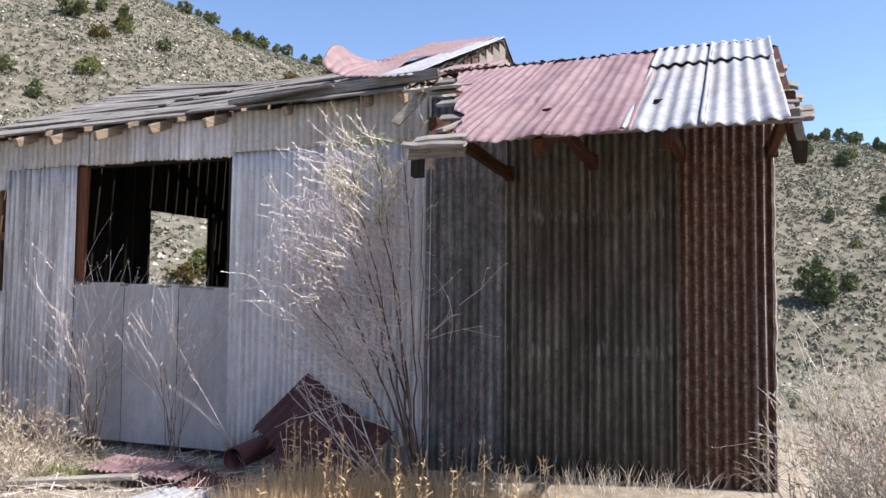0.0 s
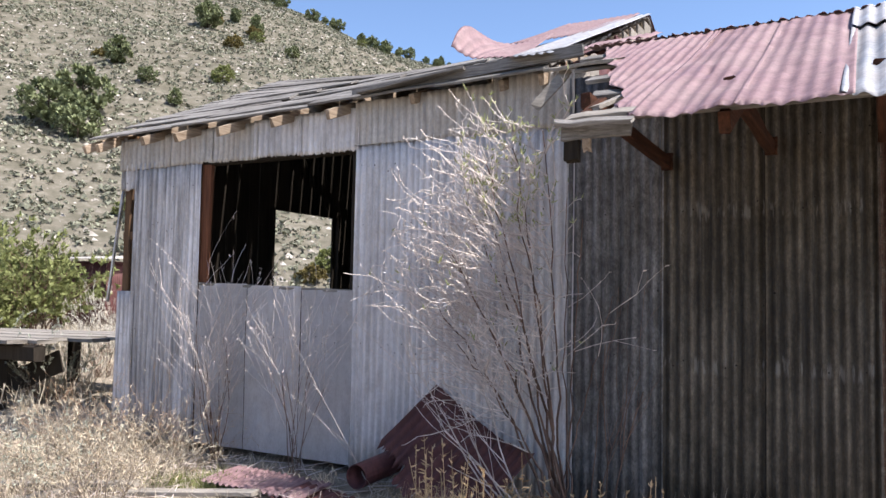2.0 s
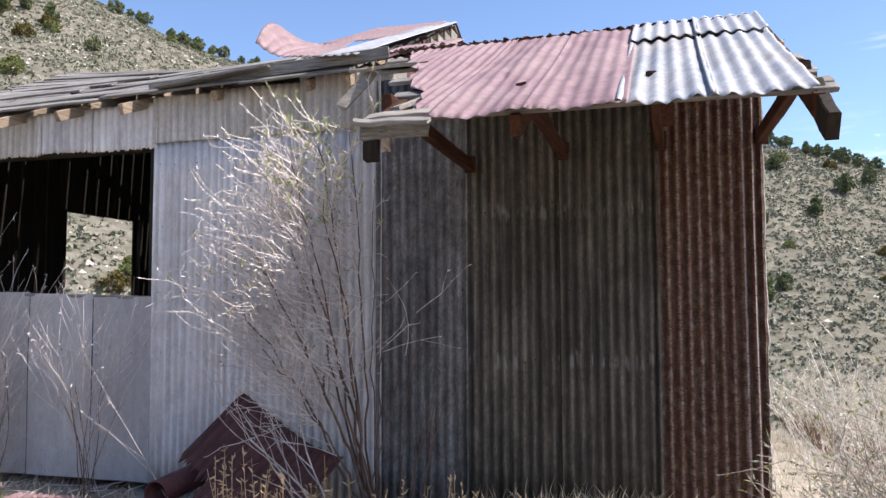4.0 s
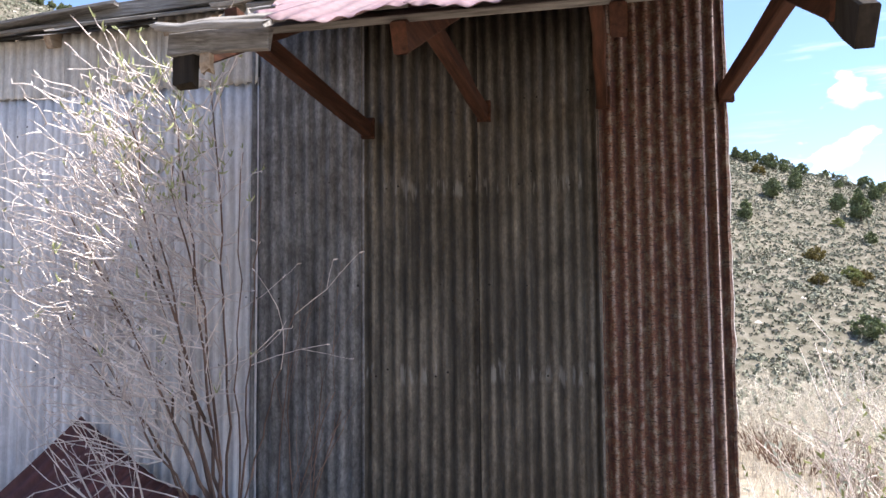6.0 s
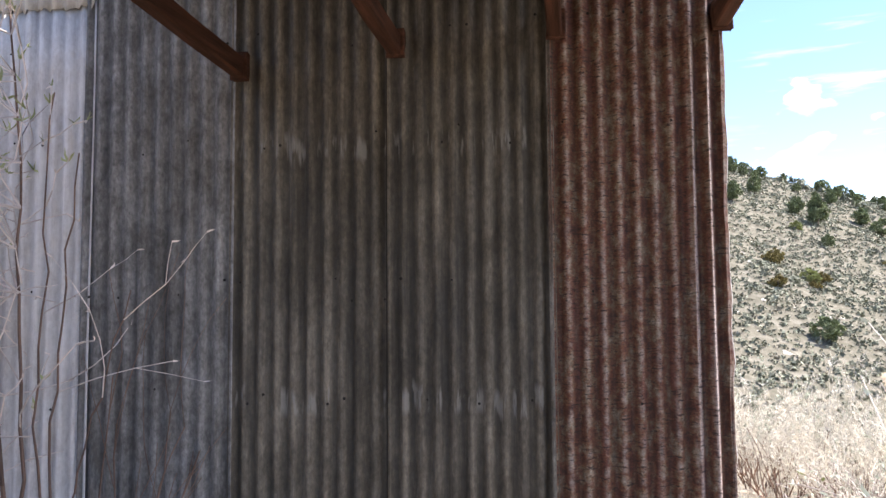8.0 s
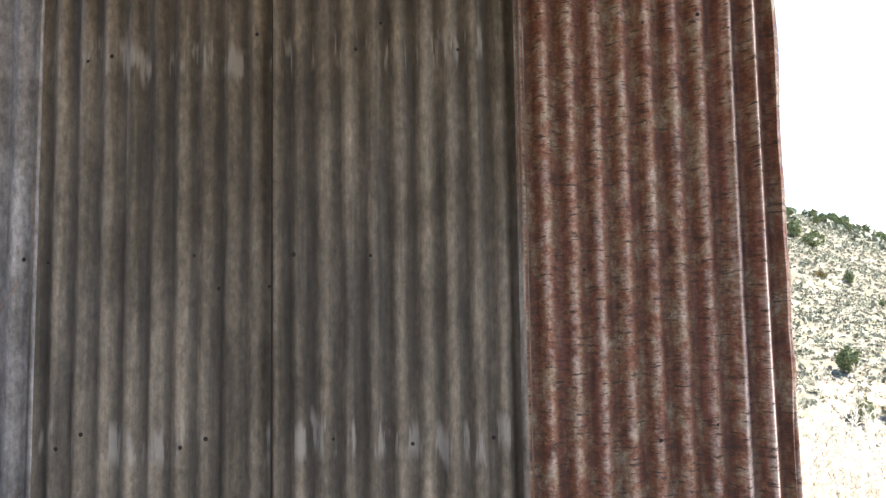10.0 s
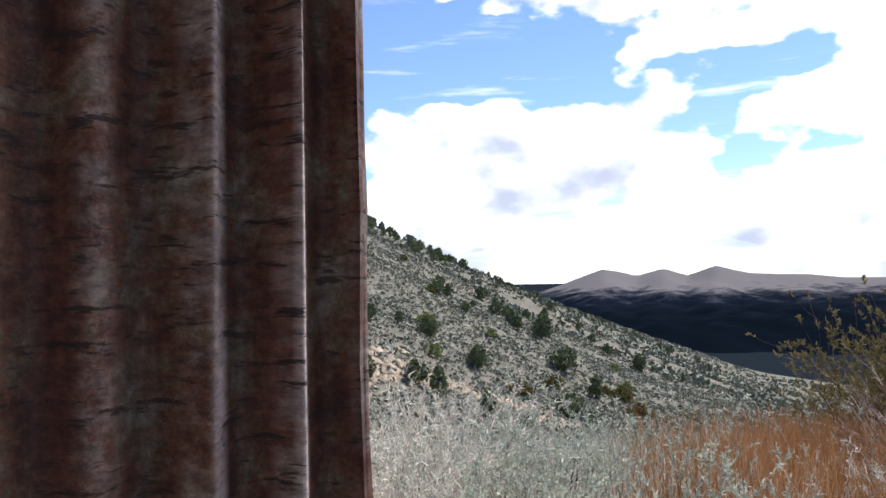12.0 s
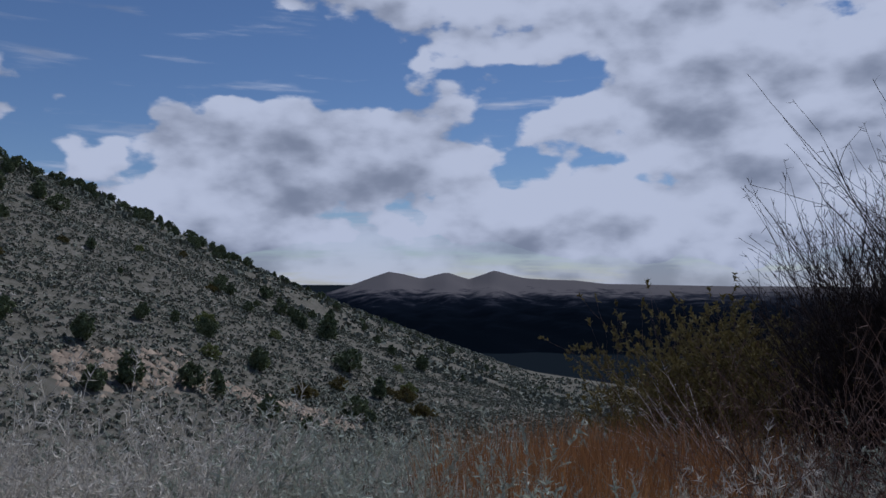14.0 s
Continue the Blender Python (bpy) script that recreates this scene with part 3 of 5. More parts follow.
def front_wall():
    wall = tagged(empty("wall_front"), "corrugated iron wall of patched grey, dirty and rusty sheets on old studs", "wall", kind="structure")
    face = -0.012
    k = 0

    def sheet(x0, x1, z0, z1, mat, lift=0.0, amp=0.009, label="", warp=None, ragged=0.012, lean=0.0):
        nonlocal k
        k += 1
        return corrugated("corrugated_sheet", (x0, face - lift, z1), (x1 - x0, 0, 0), (lean, 0, z0 - z1), mat, wall, amp=amp, seed=k, warp=warp, label=label, ragged=ragged, per=16 if warp else 6, rows=26 if warp else 9)

    # left of the window
    sheet(XL + 0.21, -5.60, -0.05, 2.69, M_GALV_OLD, 0.002, label="grey sheet with dark vertical streaks")
    sheet(-5.62, -5.14, -0.05, 2.68, M_GALV_OLD, 0.006, label="grey sheet with dark vertical streaks")
    # the corner sheet below the torn flap
    sheet(XL, XL + 0.25, -0.05, 1.38, M_GALV_OLD, 0.0)
    sheet(XL, XL + 0.23, 2.42, 2.69, M_GALV_OLD, 0.0)
    # band along the top
    xs = [XL, -5.60, -5.02, -4.45, -3.93, -3.30]
    for i, (a, b) in enumerate(zip(xs, xs[1:])):
        sheet(a - 0.02, b + 0.02, 2.625 + 0.012 * (i % 2), 2.95 + 0.012 * i, M_GALV_BAND if i < 3 else M_GALV, 0.012 + 0.004 * (i % 2), amp=0.006)
    def creased(s, t):
        return -0.022 * sum(math.exp(-((s - m) / 0.022) ** 2) for m in (0.27, 0.36)) * (1 - 0.6 * t)
    sheet(-3.31, -2.64, 2.665, 3.04, M_GALV_BAND, 0.022, label="short pale sheet nailed over the joint", warp=creased, amp=0.005)
    sheet(-2.66, -1.98, 2.665, 3.06, M_GALV_BAND, 0.014)
    sheet(-2.00, -1.34, 2.665, 3.12, M_GALV_BAND, 0.018)
    # right of the window
    sheet(-3.305, -2.64, -0.06, 2.70, M_GALV, 0.004)
    sheet(-2.665, -1.98, -0.06, 2.70, M_GALV, 0.008)
    sheet(-2.00, -1.34, -0.06, 2.70, M_GALV, 0.003)
    # under the porch
    sheet(-1.38, -0.69, -0.06, 3.02, M_GALV_BLUE, 0.010, label="blue-grey weathered sheet")
    sheet(-0.71, -0.02, -0.06, 2.98, M_GALV_DIRTY_SHADED, 0.004, amp=0.0115, label="dirty brown-grey sheet, colour deepened for porch shade")
    sheet(-0.035, 0.63, -0.06, 2.98, M_GALV_DIRTY_SHADED, 0.020, amp=0.0115, label="dirty brown-grey sheet, colour deepened for porch shade")
    # the rusty sheet bends and buckles round the corner
    def buckle(s, t):
        c = max(0.0, (s - 0.80) / 0.2)
        crease = sum(h * math.exp(-((s - m - 0.006 * math.sin(7 * t + 9 * m)) / 0.010) ** 2) for m, h in ((0.815, 0.018), (0.905, 0.022)))
        return -crease * (0.7 + 0.3 * math.sin(11 * t + 3)) + 0.008 * c * math.sin(9 * t + 4 * s) + 0.02 * c * c * c + 0.003 * math.sin(23 * t) * c
    sheet(0.61, XR + 0.02, -0.06, 3.06, M_RUST, 0.030, amp=0.0125, label="red-painted sheet rusted through, buckled at the corner", warp=buckle)
    # thin dark strip added for the shadow line where the sheets lap
    beam("seam_shade", (-0.037, -0.037, -0.06), (-0.037, -0.037, 2.98), 0.005, 0.018, M_NAIL, wall, 0.001, 3, up=(0, 1, 0), label="thin dark strip standing for the shadow at the sheet seam")
    corrugated("sheet_edge", (0.604, -0.058, 3.06), (0.016, 0, 0), (0, 0, -3.12), M_GALV_EDGE, wall, amp=0.001, waves=1, seed=88, rows=30, label="bare grey edge of the rusty sheet")
    # flat sheets under the window
    for a, b, z1 in ((-5.14, -4.51, 1.47), (-4.51, -3.87, 1.455), (-3.87, -3.305, 1.425)):
        bm = bmesh.new()
        n = 8
        grid = [[bm.verts.new((a + 0.004 + (b - a - 0.008) * i / n, face - 0.004 - 0.006 * math.sin(i * 0.9 + a * 3) * math.sin(j * 0.7 + 1), -0.04 + (z1 + 0.04) * j / n)) for i in range(n + 1)] for j in range(n + 1)]
        for j in range(n):
            for i in range(n):
                bm.faces.new((grid[j][i], grid[j][i + 1], grid[j + 1][i + 1], grid[j + 1][i]))
        bmesh.ops.solidify(bm, geom=bm.faces[:], thickness=0.003)
        part("flat_sheet", bm, M_FLAT, wall, "flat grey steel sheet")
    # studs and rails behind the iron
    for x in (XL + 0.06, -5.20, -3.25, -2.0, -0.65, 0.6, XR - 0.06):
        beam("stud", (x, 0.06, 0), (x, 0.06, 3.0), 0.09, 0.09, M_STUD, wall, seed=int(x * 10), up=(0, 1, 0))
    for z in (0.95, 1.95, 2.83):
        for x0, x1 in (((XL, -5.16), (-3.30, XR)) if z == 1.95 else ((XL, XR),)):
            beam("rail", (x0, 0.05, z), (x1, 0.05, z), 0.05, 0.09, M_STUD, wall, seed=int(z * 9))
    # boards inside close the wall
    x = XL
    i = 0
    while x < XR - 0.02:
        w = min(0.21, XR - x)
        inside = -5.16 < x + w / 2 < -3.30
        for z0, z1 in (((0.0, 1.42), (2.64, 2.98)) if inside else ((0.0, 2.95),)):
            if XL + 0.0 <= x < XL + 0.1:
                continue
            plain_box("board", (x + 0.003, 0.105, z0), (x + w - 0.003, 0.125, z1), M_DARKWOOD_SHADED, wall)
        x += w
        i += 1
    # window opening: bare timber casing, no glass
    win = tagged(empty("window_1"), "empty window opening with bare wooden casing, no glass", "window", kind="structure")
    beam("window_jamb", (-5.13, 0.03, 1.47), (-5.105, 0.03, 2.64), 0.12, 0.05, M_JAMB, win, up=(0, 1, 0), label="reddish-brown bare jamb")
    beam("window_jamb", (-3.325, 0.04, 1.43), (-3.325, 0.04, 2.64), 0.10, 0.04, M_DARKWOOD_SHADED, win, up=(0, 1, 0))
    beam("window_sill", (-5.15, 0.04, 1.462), (-3.30, 0.04, 1.415), 0.11, 0.03, M_GREYPLANK, win)
    beam("window_head", (-5.15, 0.05, 2.64), (-3.30, 0.05, 2.64), 0.09, 0.05, M_DARKWOOD_SHADED, win)
    # nail heads and holes along the rails
    rng = random.Random(4)
    v, f = [], []
    for z in (0.97, 1.42, 2.03, 2.45):
        x = XL + 0.1
        while x < XR - 0.1:
            if -5.16 < x < -3.30 and z > 1.3:
                x += 0.1
                continue
            zz, r, n0 = z + rng.uniform(-0.05, 0.05), rng.uniform(0.004, 0.007), len(v)
            yy = -0.054 if x > 0.62 else -0.043 if x > -0.03 else -0.032 if x > -1.36 else -0.030
            if rng.random() < 0.6:
                for q in range(6):
                    v.append((x + r * math.cos(q * 1.047), yy, zz + r * math.sin(q * 1.047)))
                v.append((x, yy - 0.003, zz))
                f += [(n0 + q, n0 + (q + 1) % 6, n0 + 6) for q in range(6)]
            x += rng.choice((0.068, 0.068, 0.136, 0.204))
    ob = tri_mesh("nail_heads", v, f, M_NAIL, wall)
    tagged(ob, kind="stuff")


front_wall()


def end_walls():
    # left end wall with its open window, boards with gaps that let the daylight in
    wall = tagged(empty("wall_left"), "old board wall with gaps and an empty window", "wall", kind="structure")
    y, i = 0.13, 0
    rng = random.Random(9)
    while y < DEPTH:
        w = 0.19
        gap = 0.0 if i not in (3, 7, 9) else 0.012
        hi = roof_z(XL, y + w / 2) - 0.02
        spans = ((0.0, 1.36), (2.46, hi)) if 2.24 < y + w / 2 < 3.63 else ((0.0, hi),)
        for z0, z1 in spans:
            plain_box("board", (XL, y, z0), (XL + 0.024, y + w - gap, z1), M_DARKWOOD_SHADED, wall)
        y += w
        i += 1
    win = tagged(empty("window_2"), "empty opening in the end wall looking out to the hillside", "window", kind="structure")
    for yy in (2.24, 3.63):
        beam("window_jamb", (XL + 0.05, yy, 1.34), (XL + 0.05, yy, 2.48), 0.05, 0.09, M_DARKWOOD_SHADED, win, up=(1, 0, 0))
    beam("window_sill", (XL + 0.05, 2.22, 1.35), (XL + 0.05, 3.65, 1.35), 0.09, 0.04, M_DARKWOOD_SHADED, win)
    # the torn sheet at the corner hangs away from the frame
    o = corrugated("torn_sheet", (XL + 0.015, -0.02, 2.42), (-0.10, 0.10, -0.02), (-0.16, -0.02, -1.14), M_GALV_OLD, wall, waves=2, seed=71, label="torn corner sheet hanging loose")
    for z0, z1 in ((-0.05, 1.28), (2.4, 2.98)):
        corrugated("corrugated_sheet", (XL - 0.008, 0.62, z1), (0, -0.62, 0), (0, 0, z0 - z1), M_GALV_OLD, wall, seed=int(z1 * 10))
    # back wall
    back = tagged(empty("wall_back"), "closed back wall of old boards, colour darkened for room shade", "wall", kind="structure")
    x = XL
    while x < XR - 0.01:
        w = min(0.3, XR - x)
        plain_box("board", (x, DEPTH, 0), (x + w, DEPTH + 0.03, 3.0 if x < XG else 2.4), M_DARKWOOD_SHADED, back)
        x += w
    # right end wall: one corrugated skin on studs, seen edge-on from the yard
    right = tagged(empty("wall_right"), "pale weathered iron end wall", "wall", kind="structure")
    y, i = 0.02, 0
    while y < DEPTH - 0.05:
        w = min(0.63, DEPTH - y)
        h = 3.02 - 0.12 * y
        corrugated("corrugated_sheet", (XR + 0.012, y, h), (0, w, 0), (0, 0, -h - 0.06), M_GALV_OLD, right, seed=80 + i)
        plain_box("board", (XR - 0.03, y, 0), (XR - 0.01, y + w - 0.002, h - 0.05), M_DARKWOOD_SHADED, right)
        y += 0.61
        i += 1
    # bent corner strip where the rusty sheet wraps round
    bm = bmesh.new()
    n = 26
    rng = random.Random(3)
    rows = []
    for j in range(n + 1):
        z = -0.05 + 3.08 * j / n
        q = rng.uniform(-0.010, 0.010)
        rows.append([bm.verts.new((XR + 0.006 + q * 0.4, -0.050 + q * 0.3, z)), bm.verts.new((XR + 0.022 + q, -0.026 + q, z)), bm.verts.new((XR + 0.032 + q, 0.02, z)), bm.verts.new((XR + 0.026 + q * 0.5, 0.085 + 0.3 * q, z))])
    for r0, r1 in zip(rows, rows[1:]):
        for k in range(3):
            fc = bm.faces.new((r0[k], r0[k + 1], r1[k + 1], r1[k]))
            fc.material_index = 0 if k == 0 else 1
    bmesh.ops.solidify(bm, geom=bm.faces[:], thickness=0.002)
    strip = part("corner_strip", bm, M_RUST, right, "buckled rusty corner strip with a bare grey edge")
    strip.data.materials.append(M_GALV_OLD)
    # partition between the two rooms and the gable above it
    gable = tagged(empty("wall_gable"), "gable end of red and grey upright boards", "wall", kind="structure")
    y, i = 0.02, 0
    while y < DEPTH - 0.02:
        w = min(0.24, DEPTH - y)
        hi = min(roof_z(XG, y + 0.02), roof_z(XG, y + w)) - 0.01
        plain_box("board", (XG - 0.025, y, 0), (XG, y + w - 0.003, hi), M_RED_DARK if 4 <= i <= 6 else M_GREYPLANK, gable)
        y += w
        i += 1


end_walls()


def inside():
    fl = tagged(empty("floor"), "plank floor inside the shack, colour darkened for room shade", "floor", kind="structure")
    y = 0.13
    while y < DEPTH:
        plain_box("plank", (XL + 0.03, y, -0.02), (XR - 0.04, min(y + 0.29, DEPTH), 0.02), M_DARKWOOD_SHADED, fl)
        y += 0.292


inside()


def main_roof():
    """Open board sheathing on rafters; the covering is gone but for a few sheets at the gable."""
    roof = tagged(empty("roof_main"), "sagging roof of loose grey weathered boards on rafters", "roof", kind="structure")
    rng = random.Random(12)
    # rafters with weathered tails past the wall
    xs = [XL - 0.24, XL - 0.06, -5.70, -5.18, -4.62, -4.02, -3.40, -2.69, -1.9, XG - 0.08]
    for i, x in enumerate(xs):
        y0 = -0.29 + rng.uniform(-0.05, 0.04)
        if i > 6:
            y0 = -0.12
        drop = -0.06
        beam("rafter", (x, y0, roof_z(x, y0) + drop - 0.01), (x, RIDGE_Y, roof_z(x, RIDGE_Y) + drop), 0.045, 0.085, M_RAFTER, roof, 0.012, i)
        beam("rafter", (x, DEPTH + 0.2, roof_z(x, DEPTH + 0.2) + drop), (x, RIDGE_Y + 0.03, roof_z(x, RIDGE_Y) + drop), 0.05, 0.10, M_RAFTER, roof, 0.012, i + 40)
    # boards along the eave direction, in lengths, some slipped or curled
    y, row = -0.20, 0
    while y < RIDGE_Y - 0.02:
        w = rng.uniform(0.09, 0.155)
        x = XL - rng.uniform(0.1, 0.3) - (0.12 if row < 2 else 0)
        if row == 0:
            x = XL - 0.27
        while x < XG - 0.1:
            ln = rng.uniform(1.0, 2.3)
            x1 = min(x + ln, XG - 0.02)
            if y < 0.05 and x > -2.0:
                x = x1
                continue
            if rng.random() > 0.05:
                yc = y + w / 2 + rng.uniform(-0.02, 0.02)
                sk = rng.uniform(-0.03, 0.03)
                up0, up1 = rng.uniform(0.0, 0.025), rng.choice((0.0, 0.01, 0.02, 0.06))
                a = (x, yc - sk, roof_z(x, yc) + 0.012 + up0)
                b = (x1 - 0.01, yc + sk, roof_z(x1, yc) + 0.012 + up1)
                beam("roof_board", a, b, w + 0.012, 0.02, M_BOARD, roof, 0.010, rng.randrange(9999), up=(0, -0.42, 0.91))
            x = x1
        y += w - 0.005
        row += 1
    # the back slope
    y = RIDGE_Y + 0.01
    while y < DEPTH + 0.2:
        zc = roof_z(-4, y + 0.1)
        beam("roof_board", (XL - 0.2, y + 0.1, roof_z(XL, y + 0.1) + 0.015), (-3.9, y + 0.1, zc + 0.015), 0.205, 0.02, M_BOARD, roof, 0.01, int(y * 50), up=(0, 0.48, 0.88))
        beam("roof_board", (-3.9, y + 0.1, zc + 0.015), (XG, y + 0.1, roof_z(XG, y + 0.1) + 0.015), 0.205, 0.02, M_BOARD, roof, 0.01, int(y * 50) + 1, up=(0, 0.48, 0.88))
        y += 0.2
    # fascia board under the torn iron, and loose slats at the eave
    beam("fascia_board", (-3.3, -0.10, 3.09), (XG + 0.25, -0.14, 3.19), 0.03, 0.09, M_BOARD, roof, 0.006, 5)
    beam("loose_slat", (-3.15, -0.20, 3.06), (-2.2, -0.14, 3.17), 0.12, 0.02, M_BOARD, roof, 0.01, 6)
    # iron left near the gable: red sheets, one corner curled up, and a bare strip
    def lift(s, t):
        c = max(0.0, 0.45 - s) / 0.45
        return 0.27 * c * c * math.exp(-((t - 0.3) / 0.45) ** 2) + 0.02 * math.sin(4 * s + 3 * t)
    z0, z1 = roof_z(-1.9, 0.0) + 0.09, roof_z(-1.5, 2.58) + 0.09
    rise = z1 - z0
    corrugated("roof_sheet", (-2.36, 0.0, z0 + 0.02), (0.62, -0.18, -0.03), (-0.20, 1.25, rise * 0.48), M_ROOF_RED, roof, seed=31, warp=lift, rows=16, ragged=0.03, amp=0.006, label="faded red sheet with its corner curled up")
    corrugated("roof_sheet", (-2.48, 1.22, z0 + 0.03 + rise * 0.46), (0.82, 0, 0.0), (0.08, 1.36, rise * 0.52), M_ROOF_RED, roof, seed=34, rows=10, amp=0.006, label="faded red sheet below the ridge")
    corrugated("roof_sheet", (-1.80, -0.22, z0 - 0.04), (0.34, -0.02, -0.01), (0.0, 2.80, rise + 0.03), M_ROOF_BARE, roof, seed=32, rows=12, amp=0.006, label="bare bright sheet along the gable edge")
    corrugated("roof_sheet", (-2.4, 2.60, z1 - 0.02), (0.92, 0, 0.0), (0, 1.6, -0.75), M_ROOF_RED, roof, seed=33)
    # rusty scraps where the main roof meets the porch
    for i, (x, y, s) in enumerate(((-1.75, 0.28, 0.5), (-1.5, 0.12, 0.55), (-1.35, 0.02, 0.5))):
        corrugated("roof_scrap", (x, y, 3.21 + 0.02 * i), (s, 0.0, 0.02), (0.05, 0.34, 0.14), M_RED_DARK if i < 2 else M_ROOF_RED, roof, seed=50 + i, ragged=0.04)


main_roof()


def porch_roof():
    porch = tagged(empty("porch_roof"), "lean-to porch roof of faded red and bare iron on timber braces", "roof", kind="structure")
    # iron
    def dent(s, t):
        return 0.012 * math.sin(7 * s + 2 * t) * math.sin(5 * t) + 0.004 * math.sin(31 * t + 9 * s) * math.sin(17 * s)
    top, slope = -0.04, 0.485

    def torn(t):
        return 0.02 + 0.96 * t + 0.035 * math.sin(19 * t) + 0.02 * math.sin(47 * t)

    def hole(s, t):
        return dent(s, t) + 0.03 * math.exp(-((s - 0.42) / 0.05) ** 2 - ((t - 0.62) / 0.015) ** 2)
    run = -2.17 - top
    corrugated("roof_sheet", (-1.16, top, porch_z(top) + 0.028), (0.86, 0, 0), (0.0, run, slope * run), M_ROOF_RED, porch, seed=60, ragged=0.02, amp=0.0055, warp=dent, clip=torn, rows=30, label="faded red sheet torn along its edge")
    corrugated("roof_sheet", (-0.34, top, porch_z(top) + 0.032), (0.44, 0, 0), (0.03, run, slope * run), M_ROOF_RED, porch, seed=61, ragged=0.015, amp=0.0045, warp=hole, rows=24, label="faded red painted sheet")
    corrugated("roof_sheet", (0.07, top, porch_z(top) + 0.036), (0.44, 0, 0), (0.04, run, slope * run), M_ROOF_RED, porch, seed=62, ragged=0.012, amp=0.0042, warp=dent, rows=24, label="faded red painted sheet")
    for i, (x0, x1) in enumerate(((0.49, 0.89), (0.86, 1.26))):
        corrugated("roof_sheet", (x0, -0.58, porch_z(-0.58) + 0.030 + 0.004 * i), (x1 - x0, 0, 0), (0.01, -1.56, -1.56 * slope), M_ROOF_BARE, porch, seed=70 + i, amp=0.009, waves=5, warp=dent, rows=18, label="bare pale iron sheet with rust stains")
        corrugated("roof_sheet", (x0, 0.0, porch_z(0.0) + 0.05 + 0.004 * i), (x1 - x0, 0, 0), (0, -0.66, -0.66 * slope), M_ROOF_BARE, porch, seed=75 + i, amp=0.009, waves=5, ragged=0.01, label="short bare sheet lapped over")
    # ridge scraps
    corrugated("ridge_strip", (-1.25, 0.10, 3.248), (2.5, 0, 0.0), (0, -0.17, -0.02), M_ROOF_RED, porch, seed=77, amp=0.008, waves=32, ragged=0.035, rows=3, label="crumpled rusty ridge strip")
    # the roof behind falls away from the yard
    for i in range(4):
        corrugated("roof_sheet", (-1.2 + 0.62 * i, 0.06, 3.22), (0.66, 0, 0), (0, 5.2, -0.78), M_RED_DARK, porch, seed=90 + i)
    # rafters, level ties to the wall and the boards that carry the iron
    for i, x in enumerate((-0.70, 0.0, 0.65, 1.24)):
        beam("rafter", (x + 0.05, 0.0, porch_z(0) - 0.07), (x + 0.05, -2.0, porch_z(-2.0) - 0.07), 0.05, 0.10, M_STRUT, porch, 0.006, i)
        wx, wz, ox, oz = ((-0.665, 2.345, -0.705, 2.43), (0.0, 2.40, 0.005, 2.43), (0.64, 2.435, 0.635, 2.43), (1.262, 2.435, 1.30, 2.43))[i]
        beam("brace", (wx, -0.035, wz), (ox, -1.62, oz), 0.055, 0.085, M_STRUT, porch, 0.010, i + 9)
        beam("brace_cleat", (wx + 0.005, -0.058, wz - 0.05), (wx + 0.005, -0.058, wz + 0.06), 0.075, 0.035, M_STRUT, porch, 0.006, i + 19, up=(0, 1, 0))
    for j, (y, x0, x1) in enumerate(((-0.25, -1.2, 1.27), (-0.58, -1.12, 1.29), (-1.0, -0.9, 1.30), (-1.45, -0.72, 1.32), (-1.62, 0.7, 1.33), (-1.80, -0.5, 1.31), (-1.93, -0.4, 1.33))):
        beam("roof_slat", (x0, y, porch_z(y) - 0.012), (x1, y, porch_z(y) - 0.012), 0.12, 0.024, M_BOARD, porch, 0.014, j + 30, up=(0, -0.44, 0.9))
    # broken ends beside the torn sheet
    beam("eave_board", (-0.64, -2.22, porch_z(-2.22) + 0.045), (-0.30, -2.20, porch_z(-2.20) + 0.035), 0.065, 0.02, M_BOARD, porch, 0.015, 52, up=(0, -0.44, 0.9), label="grey eave board with a split end")
    beam("eave_board", (-0.62, -2.10, porch_z(-2.10) + 0.04), (-0.30, -2.06, porch_z(-2.06) + 0.03), 0.09, 0.02, M_GREYPLANK, porch, 0.015, 57, up=(0, -0.44, 0.9))
    beam("eave_board", (-0.62, -2.16, porch_z(-2.16) - 0.02), (-0.32, -2.12, porch_z(-2.12) - 0.02), 0.03, 0.07, M_BOARD, porch, 0.012, 58)
    beam("hanging_board", (-0.58, -2.14, porch_z(-2.14) - 0.01), (-0.585, -2.14, porch_z(-2.14) - 0.15), 0.07, 0.04, M_DARKWOOD_SHADED, porch, 0.01, 55, up=(0, 1, 0))
    beam("hanging_board", (-0.52, -2.14, porch_z(-2.14) - 0.01), (-0.515, -2.14, porch_z(-2.14) - 0.11), 0.035, 0.03, M_RAFTER, porch, 0.01, 59, up=(0, 1, 0))
    beam("broken_board", (-0.62, -1.75, porch_z(-1.75) - 0.01), (-0.40, -1.30, porch_z(-1.3) - 0.0), 0.09, 0.022, M_GREYPLANK, porch, 0.02, 60, label="split grey board end")
    beam("broken_board", (-1.38, -0.42, 2.985), (-0.80, -0.68, 2.915), 0.15, 0.024, M_GREYPLANK, porch, 0.02, 53, up=(0, -0.3, 0.95), label="split grey board end")
    beam("hanging_board", (-1.22, -0.50, 2.95), (-1.40, -0.62, 2.69), 0.075, 0.02, M_GREYPLANK, porch, 0.02, 54, label="loose board hanging down", up=(0, 1, 0.2))
    beam("rafter_end", (1.30, -1.86, porch_z(-1.86) - 0.05), (1.31, -2.14, porch_z(-2.14) - 0.12), 0.05, 0.12, M_DARKWOOD_SHADED, porch, 0.01, 56)
